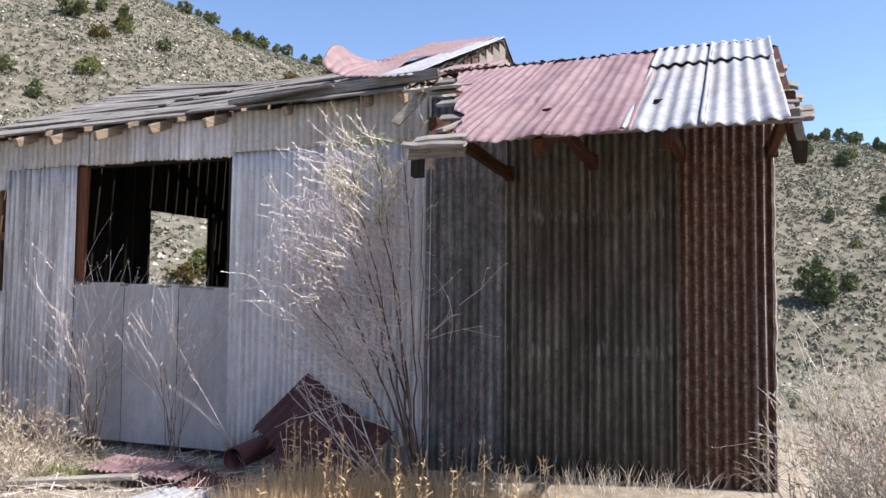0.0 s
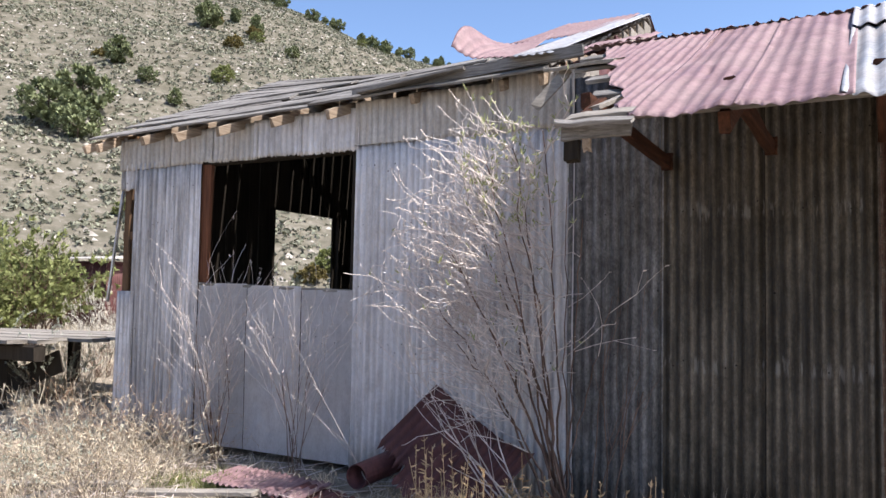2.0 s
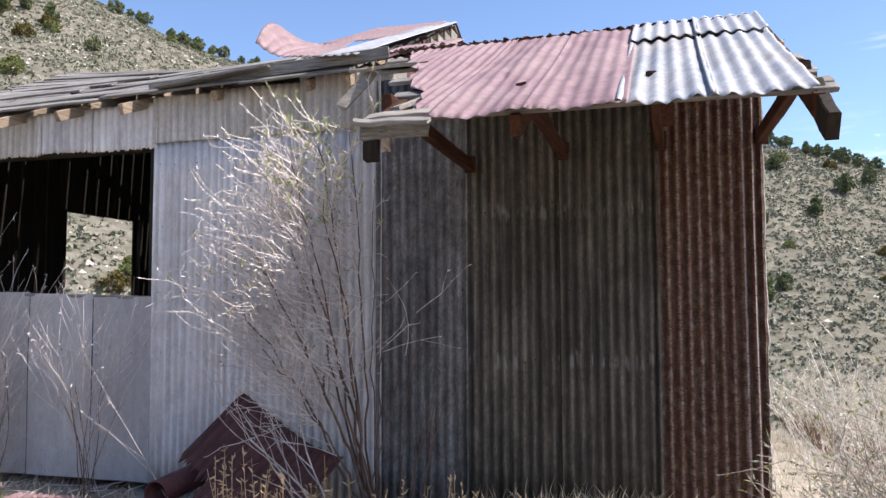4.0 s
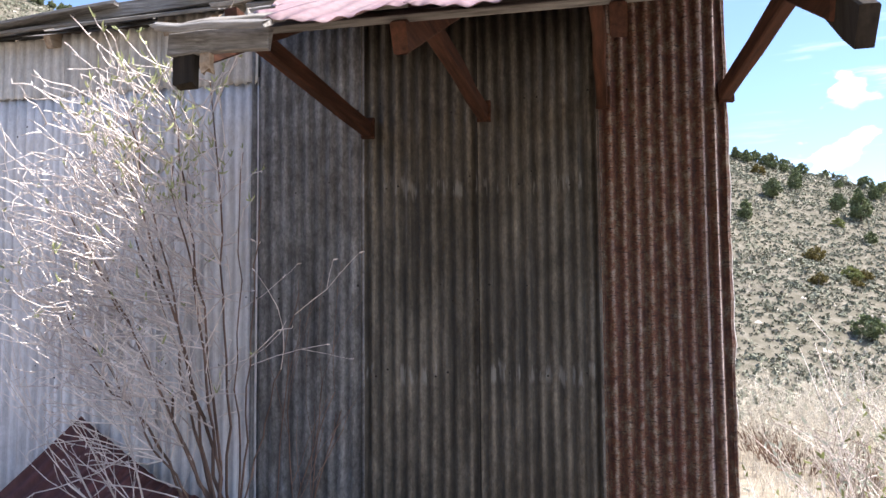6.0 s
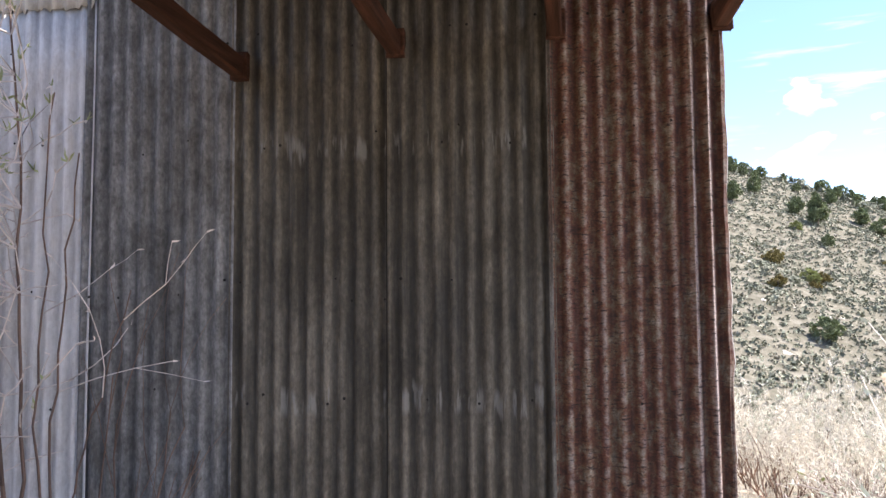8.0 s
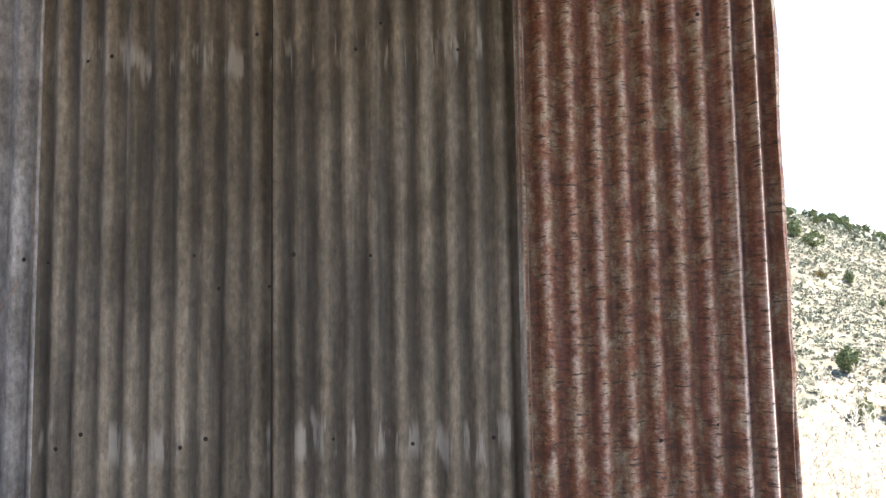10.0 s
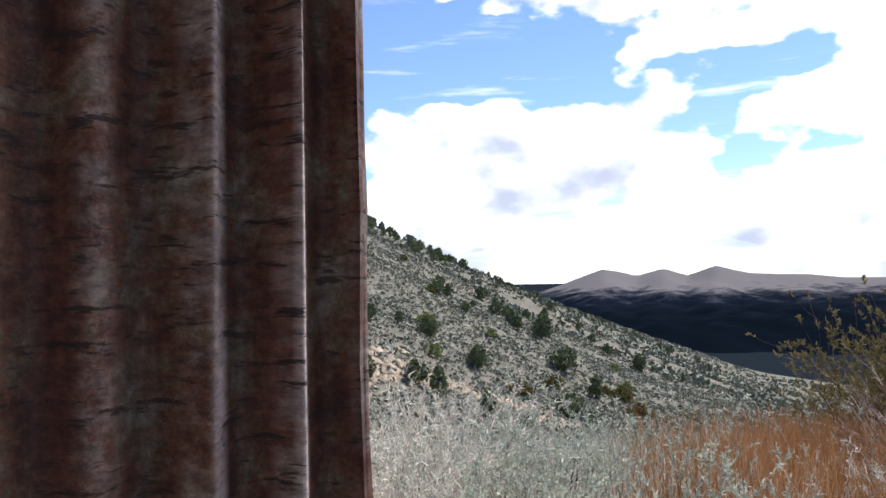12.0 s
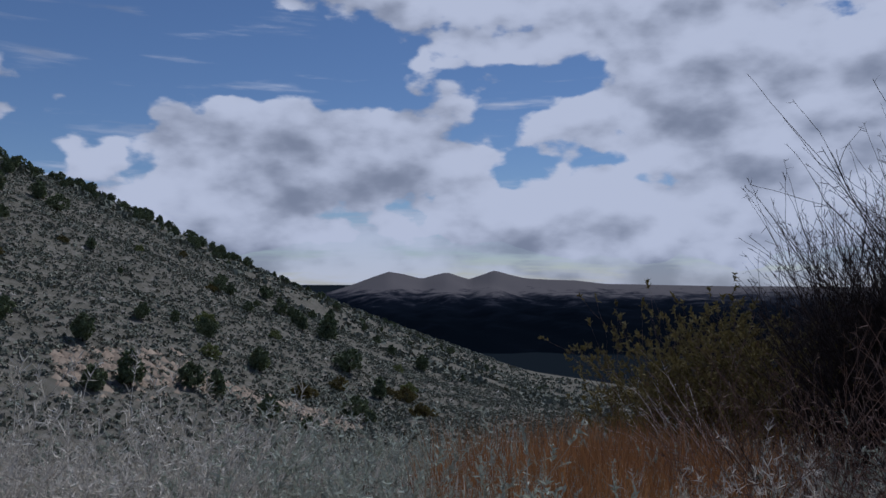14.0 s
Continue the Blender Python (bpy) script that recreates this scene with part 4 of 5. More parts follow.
    for q, (y, x1) in enumerate(((-0.62, 1.40), (-1.12, 1.42), (-1.40, 1.44), (-1.66, 1.46), (-1.80, 1.44))):
        beam("slat_end", (1.22, y, porch_z(y) - 0.04), (x1 - 0.06, y, porch_z(y) - 0.05), 0.11, 0.024, M_GREYPLANK, porch, 0.015, 62 + q, up=(0, -0.44, 0.9), label="pale weathered slat end")


porch_roof()


# ---- far land ----
def mountains():
    """Three bare summits over a forested basin that has cloud shadow painted into its dark colour."""
    m, nt, b = material("far_mountain", 0.95)
    b.inputs["Specular IOR Level"].default_value = 0.0
    n = tex_noise(nt, 0.009, 9, (1, 1, 1), 0.7)
    geo = nt.nodes.new("ShaderNodeNewGeometry")
    sep = nt.nodes.new("ShaderNodeSeparateXYZ")
    nt.links.new(geo.outputs["Position"], sep.inputs[0])
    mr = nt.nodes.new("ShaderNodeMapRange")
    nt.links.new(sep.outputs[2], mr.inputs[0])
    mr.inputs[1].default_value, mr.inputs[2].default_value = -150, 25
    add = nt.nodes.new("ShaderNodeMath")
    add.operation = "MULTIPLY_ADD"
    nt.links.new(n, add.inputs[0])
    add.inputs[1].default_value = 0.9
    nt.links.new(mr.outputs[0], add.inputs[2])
    # low stops: forest under painted cloud shadow; last stop: summits toned as sunlit
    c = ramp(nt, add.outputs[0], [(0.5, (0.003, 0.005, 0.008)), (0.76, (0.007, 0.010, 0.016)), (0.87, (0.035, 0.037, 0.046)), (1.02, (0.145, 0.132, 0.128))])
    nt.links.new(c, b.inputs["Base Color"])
    na, nr = 150, 60
    az = np.radians(np.linspace(30, 84, na))
    rr = np.linspace(1500, 4300, nr)
    A, R = np.meshgrid(az, rr, indexing="xy")
    deg = np.degrees(A)
    sky = np.interp(deg, [30, 35, 37.9, 39.2, 40.2, 41.3, 42.3, 43.4, 44.7, 45.6, 46.5, 47.3, 48.1, 49.1, 50.0, 51, 52.2, 54, 55.8, 58, 66, 84], [-1.6, -1.4, -1.0, -0.6, -0.22, 0.2, 0.55, 0.36, 0.03, 0.3, 0.54, 0.28, 0.02, 0.36, 0.68, 0.38, 0.1, 0.0, -0.04, -0.3, -0.4, -0.4])
    top = 1.3 + 4000 * np.tan(np.radians(sky))
    t = np.clip((R - 1500) / 2500, 0, 1)
    lat = A * 3000
    rib = 16 * np.sin(lat / 95 + 1.4 * np.sin(R / 210)) * np.sin(R / 190 + lat / 260) + 8 * np.sin(lat / 41 + R / 77)
    Z = -190 + (top + 190) * (0.55 * t + 0.45 * t ** 4) + rib * np.clip(t * 1.5, 0, 1) * np.clip((1 - t) * 3, 0, 1)
    Z = np.where(R > 4000, top - (R - 4000) * 0.5, Z)
    v = np.stack([R * np.sin(A), R * np.cos(A), Z], -1).reshape(-1, 3)
    i, j = np.meshgrid(np.arange(nr - 1), np.arange(na - 1), indexing="ij")
    a = i * na + j
    tris = np.concatenate([np.stack([a, a + 1, a + na], -1).reshape(-1, 3), np.stack([a + 1, a + na + 1, a + na], -1).reshape(-1, 3)])
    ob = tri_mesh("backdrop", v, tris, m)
    ob.data.polygons.foreach_set("use_smooth", [True] * len(ob.data.polygons))
    tagged(ob, "distant bare summits above forested slopes, cloud shadow in their colour", "mountain", kind="structure")


mountains()


# ---- plants ----
def tubes(segs):
    """Three-sided tubes from rows of (a, b, ra, rb)."""
    a = np.array([s[0] for s in segs], dtype=float)
    b = np.array([s[1] for s in segs], dtype=float)
    ra = np.array([s[2] for s in segs])[:, None]
    rb = np.array([s[3] for s in segs])[:, None]
    d = b - a
    d /= np.linalg.norm(d, axis=1, keepdims=True) + 1e-9
    ref = np.where(np.abs(d[:, 2:3]) > 0.9, [[1.0, 0, 0]], [[0, 0, 1.0]])
    s = np.cross(d, ref)
    s /= np.linalg.norm(s, axis=1, keepdims=True)
    u = np.cross(s, d)
    ring = []
    for r, p in ((ra, a), (rb, b)):
        for k in range(3):
            w = k * 2.0944
            ring.append(p + r * (math.cos(w) * s + math.sin(w) * u))
    v = np.stack(ring, 1).reshape(-1, 3)
    n = np.arange(len(segs))[:, None] * 6
    t = np.concatenate([n + np.array([[k, (k + 1) % 3, 3 + k]]) for k in range(3)] + [n + np.array([[(k + 1) % 3, 3 + (k + 1) % 3, 3 + k]]) for k in range(3)])
    return v, t


def blades(base, tip, width, rng):
    """Narrow leaves or grass blades: a triangle each, bent a little."""
    base, tip = np.asarray(base, float), np.asarray(tip, float)
    n = len(base)
    d = tip - base
    side = np.cross(d, rng.normal(size=(n, 3)))
    side /= np.linalg.norm(side, axis=1, keepdims=True) + 1e-9
    w = np.broadcast_to(np.asarray(width, float).reshape(-1, 1), (n, 1))
    mid = base + d * 0.55 + 0.06 * np.linalg.norm(d, axis=1, keepdims=True) * rng.normal(size=(n, 3))
    v = np.stack([base - side * w * 0.5, base + side * w * 0.5, mid + side * w * 0.45, mid - side * w * 0.45, tip], 1).reshape(-1, 3)
    i = np.arange(n)[:, None] * 5
    t = np.concatenate([i + np.array([[0, 1, 2]]), i + np.array([[0, 2, 3]]), i + np.array([[3, 2, 4]])])
    return v, t


def grow(rng, p, d, length, r, depth, segs, tips, spread, bend, kids, up, shrink=0.68, rmin=0.0014):
    """One branch in short pieces, with side branches; tips collects (end, direction)."""
    n = max(2, int(length / 0.11))
    step = length / n
    for i in range(n):
        d = (d + Vector((rng.gauss(0, bend), rng.gauss(0, bend), rng.gauss(0, bend) + up * (0.3 if depth == 3 else 1.0)))).normalized()
        q = p + d * step
        r1 = r * (1 - 0.55 / n)
        segs.append((tuple(p), tuple(q), r, r1, depth))
        p, r = q, r1
        if depth > 0 and i >= n * (0.36 if depth == 3 else 0.2):
            k = kids if rng.random() < kids % 1 or kids >= 1 else 0
            for _ in range(int(kids) + (rng.random() < kids % 1)):
                side = Vector((rng.gauss(0, 1), rng.gauss(0, 1), rng.gauss(0, 1) * 0.6)).normalized()
                grow(rng, p, (d + side * spread).normalized(), length * shrink * rng.uniform(0.6, 1.1), max(r * 0.62, rmin), depth - 1, segs, tips, spread, bend, kids, up, shrink, rmin)
    tips.append((tuple(p), tuple(d)))


def shrub(name, at, seed, stems, height, lean=(0, 0), fan=0.35, depth=2, kids=0.8, spread=0.55, bend=0.10, up=0.03, r=0.010, leaves=2, leaf=0.03, leaf_w=0.008,
          bark=None, twig=None, leaf_mat=None, label="", category="shrub", group="", base_r=0.08, shrink=0.68, rmin=0.0014, bark_depth=2):
    rng, nrng = random.Random(seed), np.random.default_rng(seed)
    segs, tips = [], []
    for k in range(stems):
        w = 6.283 * k / stems + rng.uniform(-0.4, 0.4)
        f = fan * rng.uniform(0.3, 1.2)
        p = Vector((base_r * math.cos(w) * rng.random(), base_r * math.sin(w) * rng.random(), -0.03))
        d = Vector((math.cos(w) * f + lean[0], math.sin(w) * f + lean[1], 1)).normalized()
        grow(rng, p, d, height * rng.uniform(0.6, 1.0), r * rng.uniform(0.7, 1.1), depth, segs, tips, spread, bend, kids, up, shrink, rmin)
    root = empty(name, at)
    thick = [s[:4] for s in segs if s[4] >= bark_depth]
    thin = [s[:4] for s in segs if s[4] < bark_depth]
    if thick:
        tagged(tri_mesh("branchwork", *tubes(thick), bark or twig, root), kind="stuff")
    if thin:
        tagged(tri_mesh("twig_mass", *tubes(thin), twig, root), kind="stuff")
    if leaves and tips:
        e = np.array([t[0] for t in tips])
        d = np.array([t[1] for t in tips])
        e, d = np.repeat(e, leaves, 0), np.repeat(d, leaves, 0)
        back = nrng.random((len(e), 1)) * 0.10
        b0 = e - d * back
        dirs = d + 0.9 * nrng.normal(size=d.shape)
        dirs /= np.linalg.norm(dirs, axis=1, keepdims=True)
        tip = b0 + dirs * leaf * (0.6 + 0.8 * nrng.random((len(e), 1)))
        tagged(tri_mesh("foliage", *blades(b0, tip, leaf_w, nrng), leaf_mat or twig, root), kind="stuff")
    return tagged(root, label, category, group)


def at_ground(x, y, dz=0.0):
    return (x, y, ground_z(x, y) + dz)


def scaled(x, y, turn, s, sz=None):
    return Matrix.Translation(at_ground(x, y)) @ Matrix.Rotation(turn, 4, "Z") @ Matrix.Diagonal((s, s, sz or s, 1))


def wall_bush():
    """The tall half-dead bush: a few long brown stems, a crown of crooked pale twigs leaning along the wall."""
    rng, nr = random.Random(26), np.random.default_rng(26)
    bx, by = -1.22, -0.55
    root = empty("tall_bush", at_ground(bx, by))
    stems = ((-0.38, -0.02, 2.35, 1.0), (-0.62, -0.14, 2.10, 1.0), (-0.86, -0.20, 1.75, 1.0), (-0.18, 0.08, 2.45, 0.8), (-0.78, 0.05, 1.95, 1.0), (-0.50, -0.22, 2.2, 1.0), (-0.95, -0.12, 1.30, 0.9), (-0.70, -0.2, 1.05, 0.9), (-0.80, -0.1, 1.55, 1.0),
             (-0.30, -0.16, 2.0, 0.9), (0.10, 0.12, 1.85, 0.12), (0.30, 0.16, 1.35, 0.08), (-0.02, 0.1, 2.1, 0.3))
    thick, segs, tips = [], [], []
    for k, (tx, ty, tz, full) in enumerate(stems):
        p0 = Vector((rng.uniform(-0.07, 0.09), rng.uniform(-0.08, 0.05), -0.04))
        mid = Vector((tx * 0.30 + rng.uniform(-0.04, 0.04), ty * 0.5, tz * 0.52))
        end = Vector((tx * 0.94, ty, tz * 1.05))
        n = 16
        last, r = p0, 0.0135 * rng.uniform(0.7, 1.15) * (0.6 if full < 0.5 else 1.0)
        for i in range(1, n + 1):
            f = i / n
            q = p0 * (1 - f) ** 2 + mid * (2 * f * (1 - f)) + end * f * f + Vector([rng.gauss(0, 0.010) for _ in range(3)])
            r1 = r * 0.94
            thick.append((tuple(last), tuple(q), r, r1))
            if f > 0.36 and full > 0.5:
                for _ in range(6 if f > 0.55 else 2):
                    if rng.random() > 0.85 * full:
                        continue
                    d = Vector((rng.gauss(-0.60, 0.55), rng.gauss(-0.15, 0.45), rng.uniform(-0.05, 0.9))).normalized()
                    grow(rng, q, d, rng.uniform(0.24, 0.46), max(r * 0.5, 0.0046), 2, segs, tips, 0.75, 0.17, 0.95, 0.06, 0.52, 0.0040)
            elif f > 0.5 and rng.random() < full:
                d = Vector((rng.gauss(0.4, 0.4), rng.gauss(0, 0.4), rng.uniform(0.2, 0.8))).normalized()
                grow(rng, q, d, rng.uniform(0.25, 0.5), 0.0032, 1, segs, tips, 0.5, 0.10, 0.4, 0.02, 0.6, 0.002)
            last, r = q, r1
    tagged(tri_mesh("branchwork", *tubes(thick), M_TWIG_BARK, root), kind="stuff")
    tagged(tri_mesh("twig_mass", *tubes([g[:4] for g in segs]), M_TWIG_PALE, root), kind="stuff")
    e, d = np.array([t[0] for t in tips]), np.array([t[1] for t in tips])
    dirs = d + 0.8 * nr.normal(size=d.shape)
    dirs /= np.linalg.norm(dirs, axis=1, keepdims=True)
    tagged(tri_mesh("dry_leaves", *blades(e, e + dirs * 0.03, 0.007, nr), M_TWIG_PALE, root), kind="stuff")
    # a few shoots still green near the top
    live = e[(e[:, 2] > 1.9) & (e[:, 0] > -0.55) | (nr.random(len(e)) < 0.03)]
    live = np.repeat(live, 3, 0)
    up = nr.normal(size=live.shape) * 0.5 + np.array([0, 0, 0.8])
    tagged(tri_mesh("new_leaves", *blades(live, live + up * 0.035, 0.010, nr), M_NEW_LEAF, root), kind="stuff")
    tagged(root, "tall half-dead bush with pale crooked twigs against the iron wall", "bush")


def yard_shrubs():
    wall_bush()
    # low broken branches in front of the leaning sheet
    shrub("dead_branch", at_ground(-1.35, -0.75), 25, 5, 0.95, lean=(-1.6, -0.25), fan=0.35, depth=2, kids=0.8, spread=0.5, bend=0.10, up=0.03, r=0.009, leaves=1, leaf=0.03, leaf_w=0.005, rmin=0.0026,
          bark=M_TWIG_PALE, twig=M_TWIG_PALE, label="dead pale branch bent low over the ground", category="branch")
    shrub("thin_shrub", at_ground(-1.0, -0.35), 29, 5, 1.2, lean=(0.1, 0), fan=0.25, depth=1, kids=0.5, r=0.006, leaves=0, bark=M_TWIG_BARK, twig=M_TWIG_BARK, label="thin bare shrub at the wall's foot", bend=0.08)
    # two narrow pale shrubs under the window
    shrub("narrow_shrub", at_ground(-4.55, -0.3), 35, 12, 1.2, lean=(-0.12, 0), fan=0.16, depth=2, kids=0.95, spread=0.5, bend=0.09, up=0.06, r=0.006, rmin=0.0024, leaves=2, leaf=0.03, leaf_w=0.006,
          bark=M_TWIG_BARK, twig=M_TWIG_PALE, leaf_mat=M_TWIG_PALE, label="narrow pale dry shrub under the window", group="shrubs under the window")
    shrub("narrow_shrub", at_ground(-3.68, -0.28), 37, 9, 0.95, lean=(-0.06, 0), fan=0.12, depth=2, kids=0.9, spread=0.45, bend=0.09, up=0.06, r=0.005, rmin=0.0022, leaves=2, leaf=0.03, leaf_w=0.006,
          bark=M_TWIG_BARK, twig=M_TWIG_PALE, leaf_mat=M_TWIG_PALE, label="narrow pale dry shrub under the window", group="shrubs under the window")
    shrub("bent_stalk", at_ground(-2.72, -0.50), 41, 1, 1.25, lean=(-0.72, 0.1), fan=0.0, depth=2, kids=0.30, spread=0.5, bend=0.03, up=0.01, r=0.006, leaves=1, leaf=0.03, leaf_w=0.006,
          bark=M_TWIG_PALE, twig=M_TWIG_PALE, label="long pale stalk leaning over the scrap iron", category="branch")
    # dry tumbleweed heaps
    for i, (x, y, s) in enumerate(((-5.15, -0.62, 0.74), (-4.6, -0.70, 0.5), (-5.75, -0.75, 0.62), (-5.6, -1.5, 0.42), (-4.2, -1.35, 0.36), (-6.5, -0.6, 0.5), (-5.0, -1.9, 0.4))):
        shrub("tumbleweed", at_ground(x, y), 50 + i, 34, s, fan=1.0, depth=2, kids=0.8, spread=0.9, bend=0.22, up=-0.01, r=0.004, leaves=1, leaf=0.05, leaf_w=0.004,
              bark=M_STRAW_GREY, twig=M_TAN if i in (0, 1, 2) else M_STRAW, leaf_mat=M_STRAW, label="tangled dry tumbleweed on the bare ground", group="tumbleweeds", base_r=0.15)
    # grey heaps of brush at the edge of the yard
    for i, (x, y, h) in enumerate(((-4.75, -1.60, 0.36), (-4.5, -2.15, 0.34), (-5.6, -1.0, 0.42), (-5.6, -2.1, 0.4), (-6.3, -1.6, 0.45), (-4.25, -1.75, 0.40), (-5.1, -2.5, 0.40), (-4.45, -1.05, 0.38), (-4.95, -1.25, 0.46), (-5.3, -1.7, 0.46))):
        shrub("brush_heap", at_ground(x, y), 90 + i, 34, h, lean=(0.05, 0), fan=0.9, depth=2, kids=1.1, spread=0.7, bend=0.17, up=0.0, r=0.005, rmin=0.0022, leaves=3, leaf=0.035, leaf_w=0.008,
              bark=M_TWIG_GREY, twig=M_STRAW_GREY, leaf_mat=(M_SAGE, M_STRAW_GREY, M_STRAW)[i % 3], label="low heap of tangled grey-brown brush in the yard", category="bush", group="brush heaps in the yard", base_r=0.2)
    # the twiggy bush at the corner
    for i, (x, y, h) in enumerate(((1.40, -1.00, 0.38), (1.80, -1.20, 0.72), (2.45, -0.45, 0.45), (1.62, -1.55, 0.52), (2.2, -1.35, 0.85), (2.75, 0.45, 0.36), (3.3, -0.3, 0.45), (2.3, 1.7, 0.36), (2.7, -1.6, 0.65))):
        shrub("corner_bush", at_ground(x, y), 70 + i, 40 if i else 18, h, lean=(-0.03, 0), fan=0.55, depth=2, kids=1.15, spread=0.7, bend=0.16, up=0.03, r=0.006, rmin=0.0022, leaves=2, leaf=0.026, leaf_w=0.010,
              bark=M_TWIG_GREY, twig=M_TWIG_GREY if i in (3, 4) else M_TWIG_PALE, leaf_mat=M_SAGE if i % 2 else M_GREEN, label="low twiggy grey bush with new green leaves beside the rusty corner", group="bushes at the corner", base_r=0.12)


yard_shrubs()


def slope_shrubs():
    """Sagebrush and dry bushes between the building and the gully."""
    rng = random.Random(8)
    protos = []
    for i in range(3):
        protos.append(shrub("sagebrush", at_ground(3.3 + 0.8 * i, 2.6 + 1.1 * i), 100 + i, 26, 0.44, fan=0.85, depth=2, kids=1.0, spread=0.6, bend=0.11, up=0.05, r=0.006, leaves=20, leaf=0.026, leaf_w=0.0075,
                            bark=M_TWIG_BARK, twig=M_STRAW_GREY, leaf_mat=M_SAGE, label="grey-green sagebrush on the dry slope", group="sagebrush on the slope", base_r=0.15))
    dry = []
    for i in range(2):
        dry.append(shrub("dry_bush", at_ground(2.7 + 0.8 * i, 3.3 + 0.6 * i), 110 + i, 30, 0.50, fan=0.9, depth=2, kids=1.1, spread=0.55, bend=0.12, up=0.05, r=0.005, leaves=14, leaf=0.035, leaf_w=0.004,
                         bark=M_TWIG_BARK, twig=M_PALE_GRASS, leaf_mat=M_PALE_GRASS, label="grey dry bush among the sagebrush", group="dry bushes on the slope", base_r=0.15))
    spots = []
    for k in range(1500):
        az, r = rng.uniform(8, 82), 3.0 + 12 * rng.random() ** 1.6
        x, y = 1.3 + r * math.sin(math.radians(az)), 0.0 + r * math.cos(math.radians(az))
        if x < XR + 1.0 and y < DEPTH + 0.8 or any((x - a) ** 2 + (y - b) ** 2 < (0.42 if r < 8 else 0.75) for a, b in spots):
            continue
        spots.append((x, y))
        p = rng.choice(dry) if (az < 30 and rng.random() < 0.75) or rng.random() < 0.25 else rng.choice(protos)
        copy_thing(p, scaled(x, y, rng.uniform(0, 6.28), rng.uniform(1.1, 1.5) if r < 6 and az < 42 else rng.uniform(0.65, 1.1)))
        if len(spots) > 190:
            break
    # beyond the left corner, towards the hillside
    for k in range(26):
        x, y = rng.uniform(-26, -8.5), rng.uniform(1.5, 16)
        copy_thing(rng.choice(protos + dry), scaled(x, y, rng.uniform(0, 6.28), rng.uniform(1.0, 1.9)))
    # the dark bare thicket and the olive bush in front of it
    for i, (x, y, h) in enumerate(((9.5, 2.45, 1.3), (9.1, 2.2, 1.35), (9.7, 2.0, 1.75), (9.3, 1.65, 1.75), (9.8, 1.4, 1.95), (9.1, 1.1, 1.75), (9.6, 0.7, 1.95), (9.0, 0.5, 1.75), (9.4, 0.0, 1.95), (8.7, 1.5, 1.15), (8.6, 0.8, 1.2), (9.9, 2.3, 1.5))):
        shrub("bare_thicket", at_ground(x, y), 130 + i, 26, h, lean=(0.0, 0.0), fan=0.26, depth=2, kids=0.95, spread=0.4, bend=0.08, up=0.03, r=0.012, rmin=0.003, leaves=2, leaf=0.07, leaf_w=0.006,
              bark=M_TWIG_DARK, twig=M_TWIG_DARK, label="dark leafless thicket of upright stems", category="bush", group="dark thicket", base_r=0.45)
    for i, (x, y, h) in enumerate(((10.2, 4.6, 1.4), (9.7, 4.1, 1.3), (10.6, 4.0, 1.45), (9.8, 3.5, 1.3), (10.6, 5.1, 1.2), (10.0, 3.0, 1.3))):
        shrub("olive_bush", at_ground(x, y), 140 + i, 18, h, fan=0.6, depth=2, kids=0.8, spread=0.5, bend=0.09, up=0.04, r=0.008, leaves=14, leaf=0.05, leaf_w=0.016,
              bark=M_TWIG_DARK, twig=M_TWIG_BARK, leaf_mat=M_OLIVE, label="olive-brown leafy bush beside the thicket", category="bush", group="olive bushes", base_r=0.2)
    for i, (x, y, h, lx) in enumerate(((9.2, 1.55, 2.5, 0.02), (9.1, 2.0, 2.1, -0.16), (9.4, 1.1, 2.7, 0.05))):
        shrub("bare_sapling", at_ground(x, y), 160 + i, 5, h, lean=(lx, 0.03), fan=0.16, depth=2, kids=0.33, spread=0.42, bend=0.06, up=0.0, r=0.022, rmin=0.004, leaves=1, leaf=0.06, leaf_w=0.006,
              bark=M_TWIG_DARK, twig=M_TWIG_DARK, label="tall dark arching bare stems above the thicket", category="bush", group="tall bare stems", base_r=0.3)
    for i, (x, y, h) in enumerate(((5.3, 1.35, 0.75), (5.9, 0.75, 0.95), (5.0, 0.45, 0.8), (6.3, 1.7, 0.9), (4.3, 0.5, 0.6))):
        shrub("brown_bush", at_ground(x, y), 170 + i, 22, h, lean=(-0.05, 0.02), fan=0.75, depth=2, kids=0.95, spread=0.55, bend=0.13, up=0.02, r=0.006, rmin=0.0022, leaves=2, leaf=0.04, leaf_w=0.006,
              bark=M_TWIG_DARK, twig=M_TWIG_BARK, leaf_mat=M_TWIG_BARK, label="reddish-brown leafless bush below the thicket", category="bush", group="brown bushes", base_r=0.25)
    shrub("dead_branch", at_ground(8.2, 2.9), 150, 11, 1.05, lean=(-0.8, 0.75), fan=0.45, depth=2, kids=0.6, spread=0.4, bend=0.07, up=0.02, r=0.009, leaves=1, leaf=0.05, leaf_w=0.004,
          bark=M_TWIG_PALE, twig=M_TWIG_PALE, label="pale dead branches leaning out of the thicket", category="branch")


slope_shrubs()


